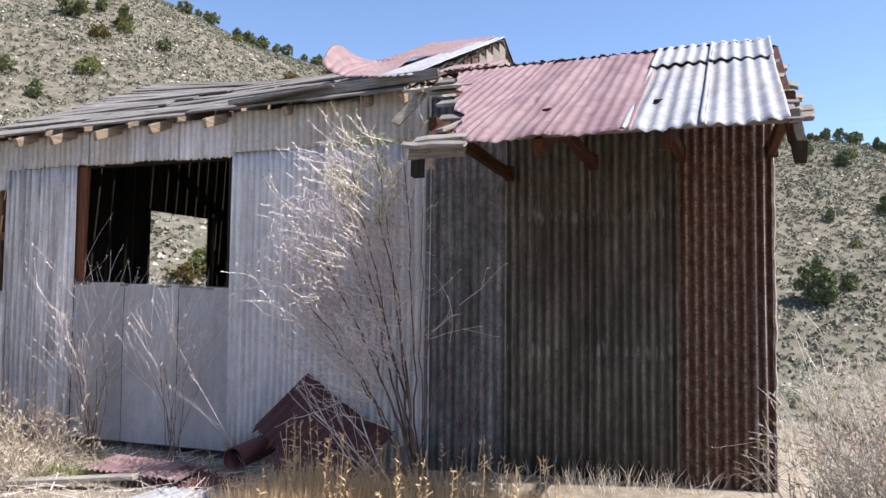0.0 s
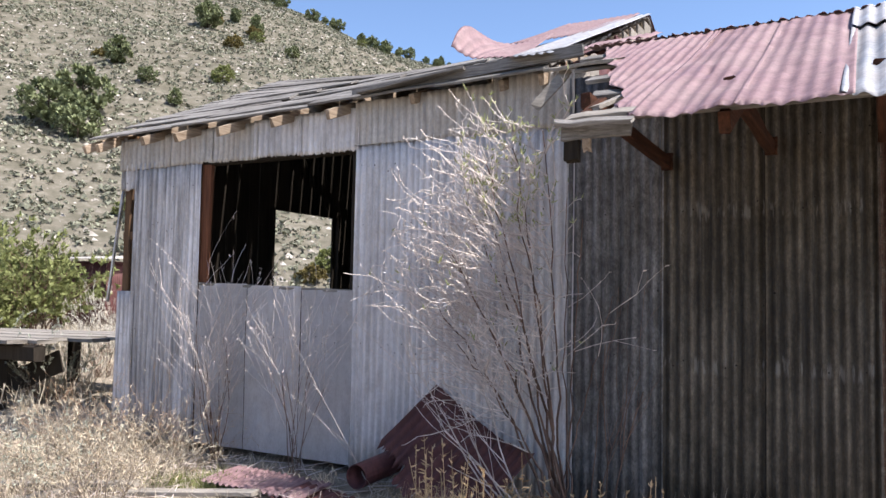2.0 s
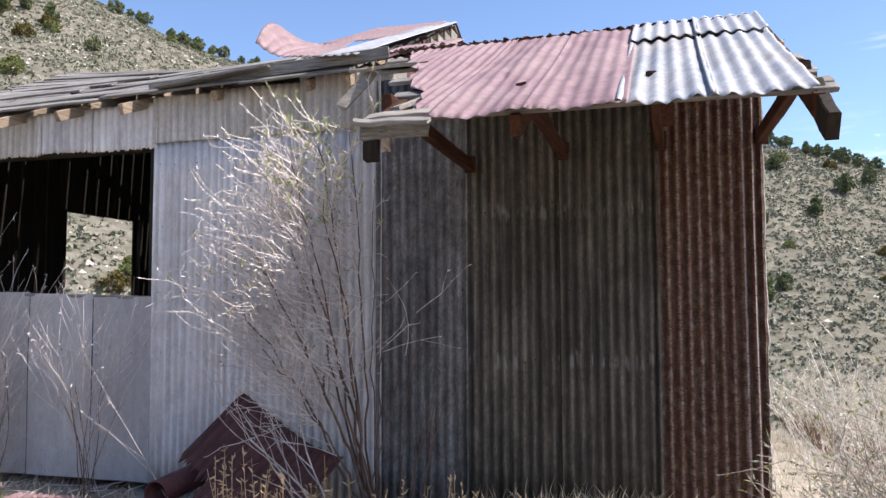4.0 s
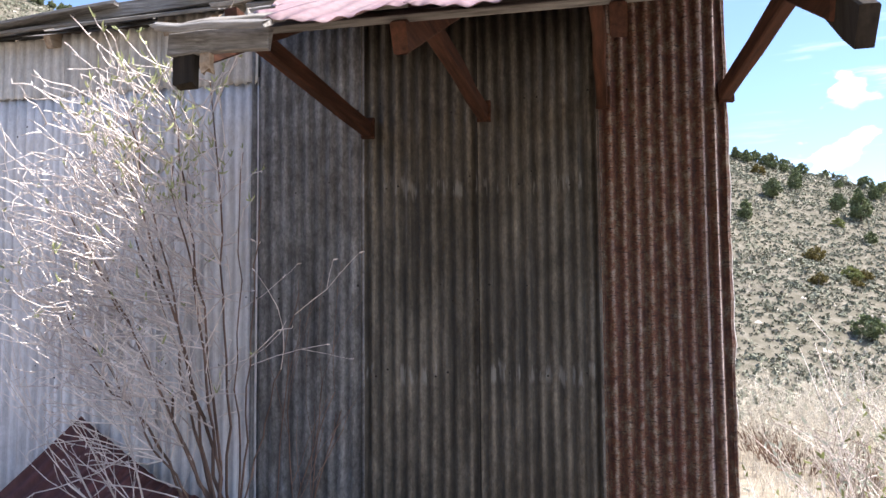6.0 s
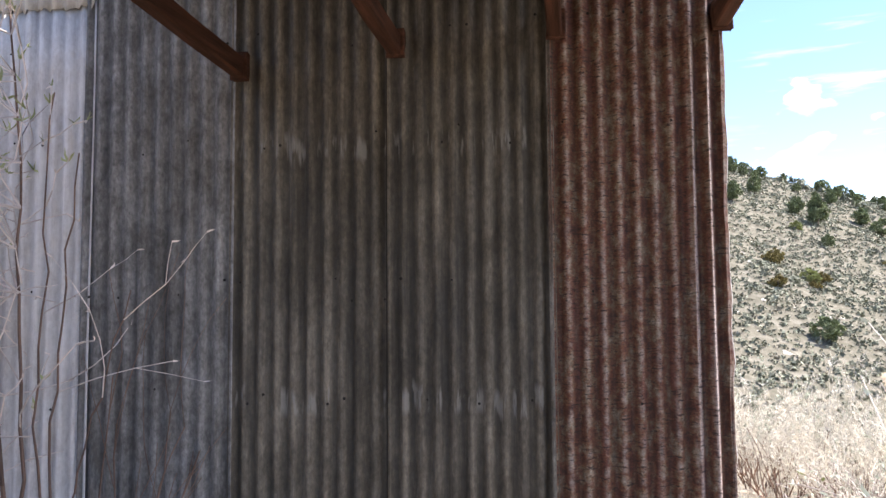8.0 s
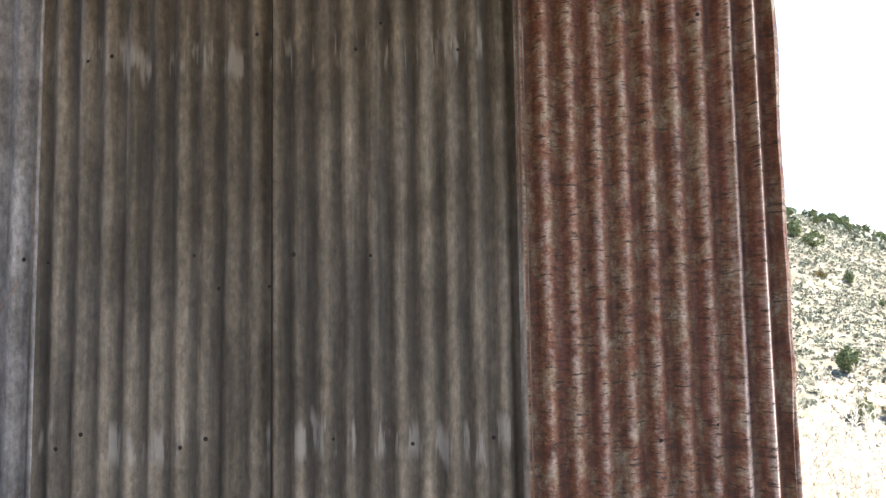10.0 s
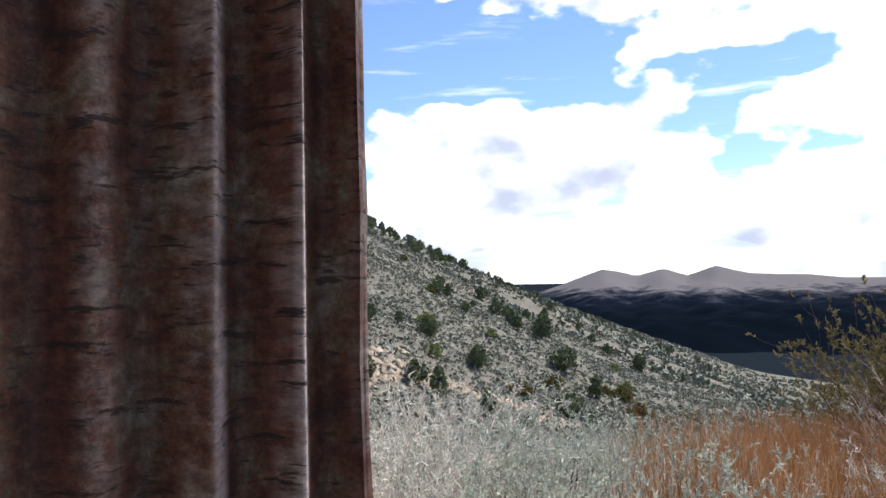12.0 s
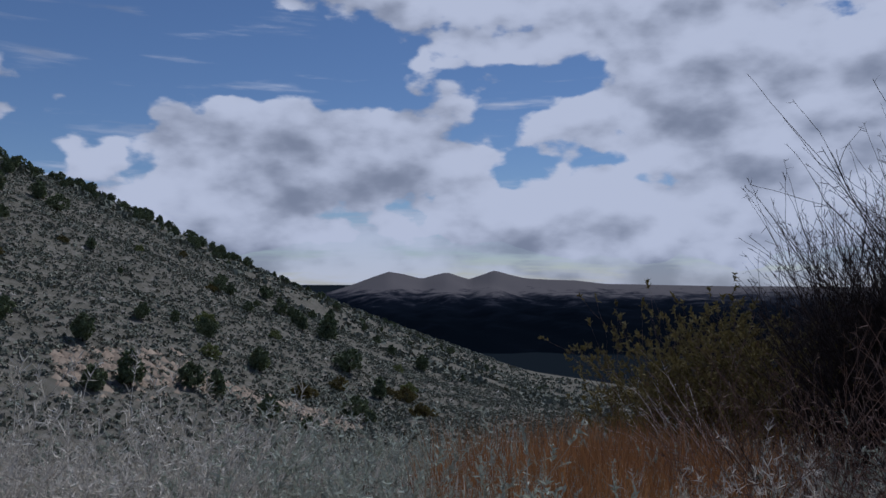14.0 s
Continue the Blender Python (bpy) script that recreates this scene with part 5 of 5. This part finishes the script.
def grass(name, seed, count, region, height, width, mat, label, lean=0.35, keep=None, clump=7):
    """Tufts of dry blades scattered over a region of the ground."""
    rng = np.random.default_rng(seed)
    n = count // clump
    x, y = rng.uniform(region[0], region[1], n), rng.uniform(region[2], region[3], n)
    if keep is not None:
        k = keep(x, y)
        x, y = x[k], y[k]
    x, y = np.repeat(x, clump) + rng.normal(0, 0.05, len(x) * clump), np.repeat(y, clump) + rng.normal(0, 0.05, len(y) * clump)
    z = terrain(x, y)
    h = rng.uniform(height[0], height[1], len(x))
    base = np.stack([x, y, z - 0.01], -1)
    tip = base + np.stack([rng.normal(0, lean, len(x)) * h, rng.normal(0, lean, len(x)) * h, h], -1)
    ob = tri_mesh(name, *blades(base, tip, width, rng), mat)
    return tagged(ob, label, "grass", kind="stuff")


def clear(x, y):
    """Away from the building."""
    walked = (x > 0.3) & (x < 2.1) & (y > -1.4) & (y < 0.5) & (np.abs((y + 0.75) * 0.75 - (x - 0.95)) < 0.5)
    return ~walked & ~((x > XL - 0.05) & (x < XR + 0.05) & (y > -0.05) & (y < DEPTH + 0.1))


grass("straw_grass", 1, 15000, (-1.6, 0.0, -2.6, -1.7), (0.12, 0.42), 0.0045, M_STRAW_TAN, "straw-coloured dry grass in the yard", 0.25, clear)
grass("yard_grass", 2, 6500, (-9, -1.5, -2.8, 0.6), (0.04, 0.17), 0.005, M_STRAW_GREY, "short grey dry grass in the yard", 0.6, clear)
grass("yard_straw", 3, 900, (-7, -4.2, -2.2, -0.3), (0.12, 0.34), 0.005, M_STRAW, "tall straw by the wall", 0.6, clear)
grass("wall_grass", 4, 450, (-1.0, 1.3, -0.5, -0.06), (0.05, 0.22), 0.005, M_STRAW_GREY, "dry grass at the wall's foot", 0.4, clear)
grass("slope_grass", 5, 16000, (1.35, 11, -1.0, 11), (0.05, 0.18), 0.006, M_PALE_GRASS, "pale dry grass on the slope", 0.3, clear)
grass("slope_straw", 6, 7000, (2.4, 9, 1.6, 9), (0.25, 0.62), 0.005, M_PALE_GRASS, "tall straw between the sagebrush", 0.16, clear, 5)
grass("orange_grass", 7, 4500, (5.6, 8.0, 2.3, 4.4), (0.35, 0.9), 0.007, M_ORANGE, "orange-brown dry weeds by the thicket", 0.2, clear, 9)
grass("orange_grass", 8, 1500, (3.9, 5.2, 1.4, 2.6), (0.35, 0.85), 0.005, M_ORANGE, "orange-brown dry weeds among the sagebrush", 0.2, clear, 9)
grass("green_grass", 9, 700, (-4.4, -3.7, -1.15, -0.8), (0.05, 0.16), 0.007, M_GREEN, "fresh green tuft", 0.4, clear, 20)
grass("back_grass", 10, 14000, (-30, -7, -4, 16), (0.15, 0.5), 0.012, M_STRAW_GREY, "dry grass beyond the shack", 0.4, clear, 9)


def seed_heads():
    """Stalks with knobbly straw heads in front of the wall."""
    rng = random.Random(6)
    nr = np.random.default_rng(6)
    segs, b0, b1 = [], [], []
    for k in range(90):
        x, y = rng.uniform(-1.55, 0.15), rng.uniform(-2.6, -1.7)
        p = Vector(at_ground(x, y))
        h = rng.uniform(0.32, 0.66)
        top = p + Vector((rng.gauss(0, 0.05), rng.gauss(0, 0.05), h))
        segs.append((tuple(p), tuple(top), 0.003, 0.002))
        for i in range(14):
            f = rng.uniform(0.55, 1.0)
            c = p.lerp(top, f)
            b0.append(tuple(c))
            b1.append(tuple(c + Vector((rng.gauss(0, 0.02), rng.gauss(0, 0.02), rng.uniform(0.0, 0.03)))))
    va, ta = tubes(segs)
    vb, tb = blades(b0, b1, 0.008, nr)
    ob = tri_mesh("weed_stalks", np.concatenate([va, vb]), np.concatenate([ta, tb + len(va)]), M_STRAW_TAN)
    tagged(ob, "straw weeds with knobbly seed heads", "weeds", kind="stuff")


seed_heads()


# ---- hillside ----
def scatter_polar(rng, n, az, r):
    a = np.radians(rng.uniform(az[0], az[1], n))
    rr = np.sqrt(rng.uniform(r[0] ** 2, r[1] ** 2, n))
    return CENTRE[0] + rr * np.sin(a), CENTRE[1] + rr * np.cos(a)


def hill_scrub():
    rng = np.random.default_rng(21)
    for name, n, az, r, size, mat, label in (
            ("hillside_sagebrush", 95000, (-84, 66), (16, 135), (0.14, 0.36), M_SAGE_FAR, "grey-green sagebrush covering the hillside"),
            ("hillside_scrub", 5000, (-84, 66), (16, 130), (0.2, 0.36), M_SCRUB_DRY, "pale dry scrub on the hillside"),
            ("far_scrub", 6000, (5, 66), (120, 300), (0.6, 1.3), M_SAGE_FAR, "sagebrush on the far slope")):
        x, y = scatter_polar(rng, n, az, r)
        k = clear(x, y) & ((x > 2) | (rng.random(len(x)) < 0.85)) & ~((x < -8) & (x > -30) & (y < 14) & (x > -22))
        x, y = x[k], y[k]
        z = terrain(x, y)
        s = rng.uniform(size[0], size[1], len(x))
        K = 9
        d = rng.normal(size=(len(x), K, 3))
        d[..., 2] = np.abs(d[..., 2]) * 0.8 + 0.1
        d /= np.linalg.norm(d, axis=2, keepdims=True)
        c = np.stack([x, y, z], -1)[:, None, :] + d * (s[:, None, None] * np.array([0.85, 0.85, 0.75]))
        e1 = np.cross(d, rng.normal(size=d.shape))
        e1 /= np.linalg.norm(e1, axis=2, keepdims=True)
        e2 = np.cross(d, e1) + 0.5 * d
        w = (s[:, None, None] * 0.55) * rng.uniform(0.6, 1.2, (len(x), K, 1))
        v = np.stack([c + e1 * w * 0.7 - e2 * w * 0.3, c - e1 * w * 0.7 - e2 * w * 0.3 - d * w * 0.4, c + e2 * w * 0.8, ], 2).reshape(-1, 3)
        t = np.arange(len(v)).reshape(-1, 3)
        tagged(tri_mesh(name, v, t, mat), label, "scrub", kind="stuff")
    # pale stones between them
    n = 20000
    x, y = scatter_polar(rng, n, (-84, 60), (14, 125))
    keep = (x < 0) | (rng.random(n) < 0.12)
    x, y = x[keep], y[keep]
    k = clear(x, y)
    x, y = x[k], y[k]
    z = terrain(x, y)
    s = rng.uniform(0.05, 0.20, (len(x), 1)) * rng.choice([0.7, 1.0, 1.5], (len(x), 1))
    o = np.array([[1, 0, -0.3], [-0.2, 0.9, -0.3], [-0.8, -0.6, -0.3], [0.1, 0.05, 0.7]])
    th = rng.uniform(0, 6.28, len(x))
    ca, sa = np.cos(th)[:, None], np.sin(th)[:, None]
    ox = o[None, :, 0] * ca - o[None, :, 1] * sa
    oy = o[None, :, 0] * sa + o[None, :, 1] * ca
    v = np.stack([x[:, None] + ox * s * 1.5, y[:, None] + oy * s, z[:, None] + o[None, :, 2] * s * 0.9], -1).reshape(-1, 3)
    i = np.arange(len(x))[:, None] * 4
    t = np.concatenate([i + np.array([[0, 1, 3]]), i + np.array([[1, 2, 3]]), i + np.array([[2, 0, 3]])])
    tagged(tri_mesh("hillside_stones", v, t, M_STONE), "pale stones on the hillside", "stones", kind="stuff")
    # the tan cut bank at the hill's foot
    n = 800
    a = np.radians(rng.uniform(20, 40, n))
    rr = 53 + 2.5 * np.sin(14 * a) + rng.normal(0, 1.6, n)
    x, y = CENTRE[0] + rr * np.sin(a), CENTRE[1] + rr * np.cos(a)
    z = terrain(x, y)[:, None]
    s = rng.uniform(0.10, 0.42, (n, 1))
    th = rng.uniform(0, 6.28, n)
    ca, sa = np.cos(th)[:, None], np.sin(th)[:, None]
    v = np.stack([x[:, None] + (o[None, :, 0] * ca - o[None, :, 1] * sa) * s * 1.5, y[:, None] + (o[None, :, 0] * sa + o[None, :, 1] * ca) * s, z + o[None, :, 2] * s], -1).reshape(-1, 3)
    i = np.arange(n)[:, None] * 4
    t = np.concatenate([i + np.array([[0, 1, 3]]), i + np.array([[1, 2, 3]]), i + np.array([[2, 0, 3]])])
    tagged(tri_mesh("bank_stones", v, t, M_BANK), "tan stones of a cut bank at the hill's foot", "stones", kind="stuff")


hill_scrub()


def pinyon(seed, h, mat, wide=0.42, low=0.05):
    """A small round-headed conifer: tapered trunk, limbs and many clumps of needles."""
    rng, nr = random.Random(seed), np.random.default_rng(seed)
    root = empty("pinyon_tree")
    segs = [((0, 0, -0.2), (0.02 * h, 0, 0.45 * h), 0.035 * h, 0.022 * h), ((0.02 * h, 0, 0.45 * h), (0, 0.02 * h, 0.92 * h), 0.022 * h, 0.006 * h)]
    cs = []
    for k in range(62):
        w, cz = rng.uniform(0, 6.283), rng.uniform(-0.95, 1.0)
        q = rng.uniform(0.55, 1.0)
        ring = math.sqrt(max(0.0, 1 - cz * cz)) * (1.0 - 0.28 * max(0.0, cz))
        lump = 1 + 0.22 * math.sin(3 * w + seed) * math.sin(4 * cz + seed)
        c = Vector((math.cos(w) * ring * wide * h * q * lump, math.sin(w) * ring * wide * h * q * lump, (0.48 + 0.44 * cz * q) * h))
        cs.append(c)
        if k % 5 == 0:
            segs.append(((0, 0, c.z * 0.8), tuple(c), 0.010 * h, 0.004 * h))
    tri_mesh("trunk", *tubes(segs), M_TRUNK, root)
    b0, b1 = [], []
    for c in cs:
        s = h * rng.uniform(0.09, 0.15)
        d = nr.normal(size=(34, 3))
        d /= np.linalg.norm(d, axis=1, keepdims=True)
        p = np.array(c) + d * s * 0.35
        b0.append(p)
        b1.append(np.array(c) + d * s * nr.uniform(0.7, 1.15, (34, 1)) + np.array([0, 0, 0.02 * h]))
    v, t = blades(np.concatenate(b0), np.concatenate(b1), 0.065 * h, nr)
    tri_mesh("crown", v, t, mat, root)
    return root


def hill_trees():
    rng = random.Random(31)
    label = "dark green pinyon on the sagebrush hillside"
    protos = [tagged(pinyon(200 + i, 1.0, M_PINYON, w), label, "tree", "pinyons on the hillside") for i, w in enumerate((0.46, 0.38, 0.52, 0.33))]
    left = [(-62.9, 54.6, 3.3), (-54.0, 36.6, 2.6), (-49.5, 35.8, 1.5), (-60.2, 59.1, 2.3), (-51.3, 55.0, 1.9), (-46.7, 28.4, 4.8), (-45.6, 35.3, 1.9), (-64.2, 60.0, 2.4), (-41.9, 24.7, 3.4), (-44.5, 24.5, 4.4)]
    right = [(27.9, 90.1, 4.2), (37.5, 98.5, 3.2), (34.8, 81.8, 1.7), (21.3, 49.6, 2.4), (28.6, 57.3, 1.9), (33.0, 60.6, 1.5), (52.2, 84.0, 2.2), (21.9, 44.4, 2.8), (19.5, 43.5, 2.1), (26.2, 45.3, 2.3), (27.1, 43.9, 2.3),
             (36.6, 53.7, 2.7), (52.9, 62.4, 3.6), (37.8, 43.4, 2.6), (49.1, 75.0, 1.7), (62.5, 88.3, 2.8), (60.1, 75.2, 4.4), (50.1, 54.6, 2.7), (28.4, 40.2, 2.2), (84.4, 83.7, 3.5)]
    more = [(19.1, 91.3, 3.3), (14.4, 80.5, 2.9), (26.7, 94.4, 3.1), (35.9, 111.0, 2.7), (37.1, 103.8, 3.4), (26.6, 82.5, 1.9), (16.9, 51.2, 2.4), (8.3, 56.6, 1.9), (11.9, 94.4, 1.9), (23.6, 100.6, 3.2), (8.7, 96.7, 2.7), (12.5, 94.5, 2.7),
            (8.5, 70.6, 1.6), (5.7, 51.8, 4.0), (6.2, 50.6, 3.0)]
    spots = left + right + more
    # along the crests
    for lo, hi, n, back in ((-52, -28, 50, 5), (2, 20, 28, 5), (16, 32, 66, 7), (30, 48, 44, 12), (28, 56, 46, 55)):
        for _ in range(n):
            a = rng.uniform(lo, hi)
            r = max(70.0, float(np.interp(a, AZ, RIDGE)) - abs(rng.gauss(0, back)))
            spots.append((CENTRE[0] + r * math.sin(radians(a)), CENTRE[1] + r * math.cos(radians(a)), rng.uniform(1.3, 2.7)))
    for _ in range(8):
        a, r = rng.uniform(-60, 50), rng.uniform(45, 110)
        spots.append((CENTRE[0] + r * math.sin(radians(a)), CENTRE[1] + r * math.cos(radians(a)), rng.uniform(0.8, 2.0)))
    for i, (x, y, h) in enumerate(spots):
        m = scaled(x, y, rng.uniform(0, 6.28), h * 0.77)
        if i < 4:
            protos[i].matrix_basis = m
            protos[i].scale = (h, h, h)
        else:
            p = rng.choice(protos)
            keep = tuple(p.scale)
            p.scale = (1, 1, 1)
            copy_thing(p, m)
            p.scale = keep
    # rounded shrubs between the pinyons
    low = [tagged(pinyon(240 + i, 1.0, M_OLIVE if i else M_GREEN, 0.62, 0.0), "rounded olive shrub on the hillside", "shrub", "shrubs on the hillside") for i in range(2)]
    for k in range(90):
        a, r = (rng.uniform(-66, -8), rng.uniform(28, 112)) if k < 62 else (rng.uniform(0, 45), rng.uniform(58, 115))
        m = Matrix.Translation((0, 0, -0.25)) @ scaled(CENTRE[0] + r * math.sin(radians(a)), CENTRE[1] + r * math.cos(radians(a)), rng.uniform(0, 6.28), rng.uniform(0.9, 1.9))
        if k < 2:
            low[k].matrix_basis = m
            low[k].name = "hill_shrub"
            low[k].scale = (1.2, 1.2, 1.2)
        else:
            p = rng.choice(low)
            p.scale = (1, 1, 1)
            copy_thing(p, m).name = "hill_shrub"
            p.scale = (1.2, 1.2, 1.2)
    # light green leafy bushes below the hill
    for i, (x, y, h) in enumerate(((-15.0, 4.6, 1.5), (-18.0, 5.4, 1.7), (-14.5, 11.5, 0.9), (-12.2, 8.6, 0.8), (-14.8, 2.9, 1.2))):
        shrub("leafy_bush", at_ground(x, y), 220 + i, 24, h, fan=0.75, depth=2, kids=0.9, spread=0.6, bend=0.10, up=0.05, r=0.02, leaves=8, leaf=0.12, leaf_w=0.05, rmin=0.004,
              bark=M_TWIG_BARK, twig=M_TWIG_BARK, leaf_mat=M_GREEN, label="light green leafy bush at the foot of the hill", category="bush", group="leafy bushes", base_r=0.4)


hill_trees()


# ---- scrap and timbers in the yard ----
def scrap():
    z = ground_z(-3, -1)
    o = tagged(corrugated("roofing_sheet", (-3.95, -0.62, z + 0.07), (1.05, -0.12, 0.02), (0.10, -0.52, 0.0), M_ROOF_RED, seed=301, amp=0.010, label=""), "faded red corrugated sheet lying on the ground", "metal sheet")
    o = tagged(corrugated("roofing_sheet", (-3.05, -0.86, z + 0.10), (1.35, -0.06, 0.02), (-0.02, -0.38, -0.03), M_RED_DARK, seed=302, warp=lambda s, t: 0.06 * math.sin(3 * s)), "dark red bent sheet on the ground by the wall", "metal sheet")
    o = tagged(corrugated("roofing_sheet", (-2.85, -1.34, z + 0.06), (0.90, 0.10, 0.0), (-0.06, -0.75, 0.0), M_ROOF_BARE, seed=303), "bare pale corrugated sheet flat on the ground", "metal sheet")
    # the rusty sheet leaning against the wall
    def curl(s, t):
        return 0.05 * math.sin(3.0 * s) * t - 0.06 * s * s
    tagged(corrugated("leaning_sheet", (-2.44, -0.07, 0.70), (0.62, -0.05, -0.40), (-0.26, -0.42, -0.42), M_RED_DARK, seed=304, warp=curl, ragged=0.05), "dark red corrugated sheet leaning crooked against the wall", "metal sheet")
    tagged(corrugated("leaning_sheet", (-2.22, -0.14, 0.48), (0.66, -0.04, -0.24), (-0.20, -0.60, -0.40), M_RED_DARK, seed=305, warp=curl, ragged=0.04), "dark red corrugated scrap below the leaning sheet", "metal sheet")
    # stove pipe end
    bm = bmesh.new()
    n = 20
    rings = []
    for r, y in ((0.085, 0.0), (0.092, 0.0), (0.092, 0.34), (0.085, 0.34)):
        rings.append([bm.verts.new((-2.80 + r * math.cos(6.283 * k / n) + 0.3 * y, -0.62 + y, z + 0.13 + 0.2 * y + r * math.sin(6.283 * k / n))) for k in range(n)])
    for r0, r1 in zip(rings, rings[1:] + rings[:1]):
        for k in range(n):
            bm.faces.new((r0[k], r0[(k + 1) % n], r1[(k + 1) % n], r1[k]))
    bmesh.ops.recalc_face_normals(bm, faces=bm.faces)
    tagged(part("stove_pipe", bm, M_RED_DARK), "short rusty pipe lying by the wall", "pipe")
    # loose planks
    for i, (a, b, w) in enumerate((((-6.9, -1.0), (-5.6, -0.9), 0.14), ((-6.0, -1.9), (-4.3, -1.35), 0.10), ((-4.2, -1.5), (-3.2, -1.25), 0.12), ((-7.4, -0.3), (-6.5, -0.9), 0.12), ((-4.9, -2.2), (-4.6, -1.6), 0.09), ((-9.6, -1.2), (-7.6, -0.2), 0.14))):
        tagged(beam("loose_plank", at_ground(*a, 0.05), at_ground(*b, 0.05 + 0.02 * (i % 3)), w, 0.03, M_GREYPLANK if i % 3 else M_RAFTER, None, 0.01, 400 + i), "weathered grey plank lying in the dry grass", "plank", "loose planks")


scrap()


def loading_deck():
    """The collapsed timber deck beyond the left corner."""
    deck = tagged(empty("timber_deck"), "collapsed old timber deck with dark open underside", "deck")
    rng = random.Random(77)
    for i in range(9):
        y = 0.6 + i * 0.3
        beam("deck_plank", (-15.5 + rng.uniform(-0.3, 0.3), y, 0.58 + rng.uniform(-0.02, 0.02)), (-8.6 + rng.uniform(-0.5, 0.2), y, 0.70), 0.28, 0.05, M_GREYPLANK, deck, 0.01, i)
    for x in (-15, -13, -11, -9.6):
        for y in (0.8, 2.9):
            beam("post", (x, y, ground_z(x, y) - 0.1), (x, y, 0.56), 0.16, 0.16, M_DARKWOOD_SHADED, deck, 0.01, int(-x * 7), up=(0, 1, 0))
    beam("girder", (-15.5, 0.75, 0.46), (-8.7, 0.75, 0.56), 0.16, 0.2, M_DARKWOOD_SHADED, deck, 0.01, 5)
    # dark boards added to stand for the shade beneath the deck
    for x in (-14.5, -12.6, -11.2, -10.2):
        beam("backing_board", (x, 1.2, 0.0), (x + 1.3, 1.2, 0.42), 0.3, 0.03, M_DARKWOOD_SHADED, deck, 0.02, int(x * 3), up=(0, 1, 0))
    tagged(beam("log", (-14.8, 1.4, 0.70), (-12.6, 2.2, 0.76), 0.14, 0.13, M_GREYPLANK, None, 0.01, 9), "grey log lying on the timber deck", "log")


loading_deck()


def red_shed():
    """A small red shed at the foot of the hill."""
    x0, x1, y0, y1 = -22.2, -18.9, 9.5, 12.0
    g = ground_z(-20.5, 10.5) - 0.2
    h = 2.1
    shed = tagged(empty("red_shed", (0, 0, 0)), "small faded red iron shed at the foot of the hill", "shed")
    for a, b in (((x0, y0), (x1, y0)), ((x1, y0), (x1, y1)), ((x1, y1), (x0, y1)), ((x0, y1), (x0, y0))):
        corrugated("wall", (a[0], a[1], g + h), (b[0] - a[0], b[1] - a[1], 0), (0, 0, -1.9), M_RED_DARK, shed, amp=0.012, per=4, rows=3, seed=int(a[0]))
    corrugated("roof", (x0 - 0.3, y0 - 0.4, g + h + 0.05), (x1 - x0 + 0.6, 0, 0), (0, y1 - y0 + 0.8, 0.25), M_GALV_BAND, shed, per=4, rows=3, seed=3, amp=0.012)
    for x, y in ((x0 + 0.1, y0 + 0.1), (x1 - 0.1, y0 + 0.1), (x1 - 0.1, y1 - 0.1), (x0 + 0.1, y1 - 0.1), ((x0 + x1) / 2, y0 + 0.1)):
        beam("post", (x, y, g), (x, y, g + h), 0.14, 0.14, M_RAFTER, shed, 0.01, int(x * 9 + y), up=(0, 1, 0))
    beam("rail", (x0, y0 + 0.05, g + 0.55), (x1, y0 + 0.05, g + 0.6), 0.06, 0.16, M_RAFTER, shed, 0.01, 8)


red_shed()


def litter():
    """Pale sticks, splinters and stalks strewn over the yard."""
    rng = random.Random(91)
    segs = []
    for _ in range(900):
        x, y = rng.uniform(-8.5, -1.6), rng.uniform(-2.6, -0.15)
        w, ln = rng.uniform(0, 6.28), rng.uniform(0.08, 0.42)
        z = ground_z(x, y)
        segs.append(((x, y, z + rng.uniform(0.0, 0.05)), (x + ln * math.cos(w), y + ln * math.sin(w), z + rng.uniform(0.0, 0.12)), rng.uniform(0.002, 0.006), 0.002))
    tagged(tri_mesh("stick_litter", *tubes(segs), M_TWIG_PALE), "pale sticks and splinters strewn over the yard", "litter", kind="stuff")


litter()
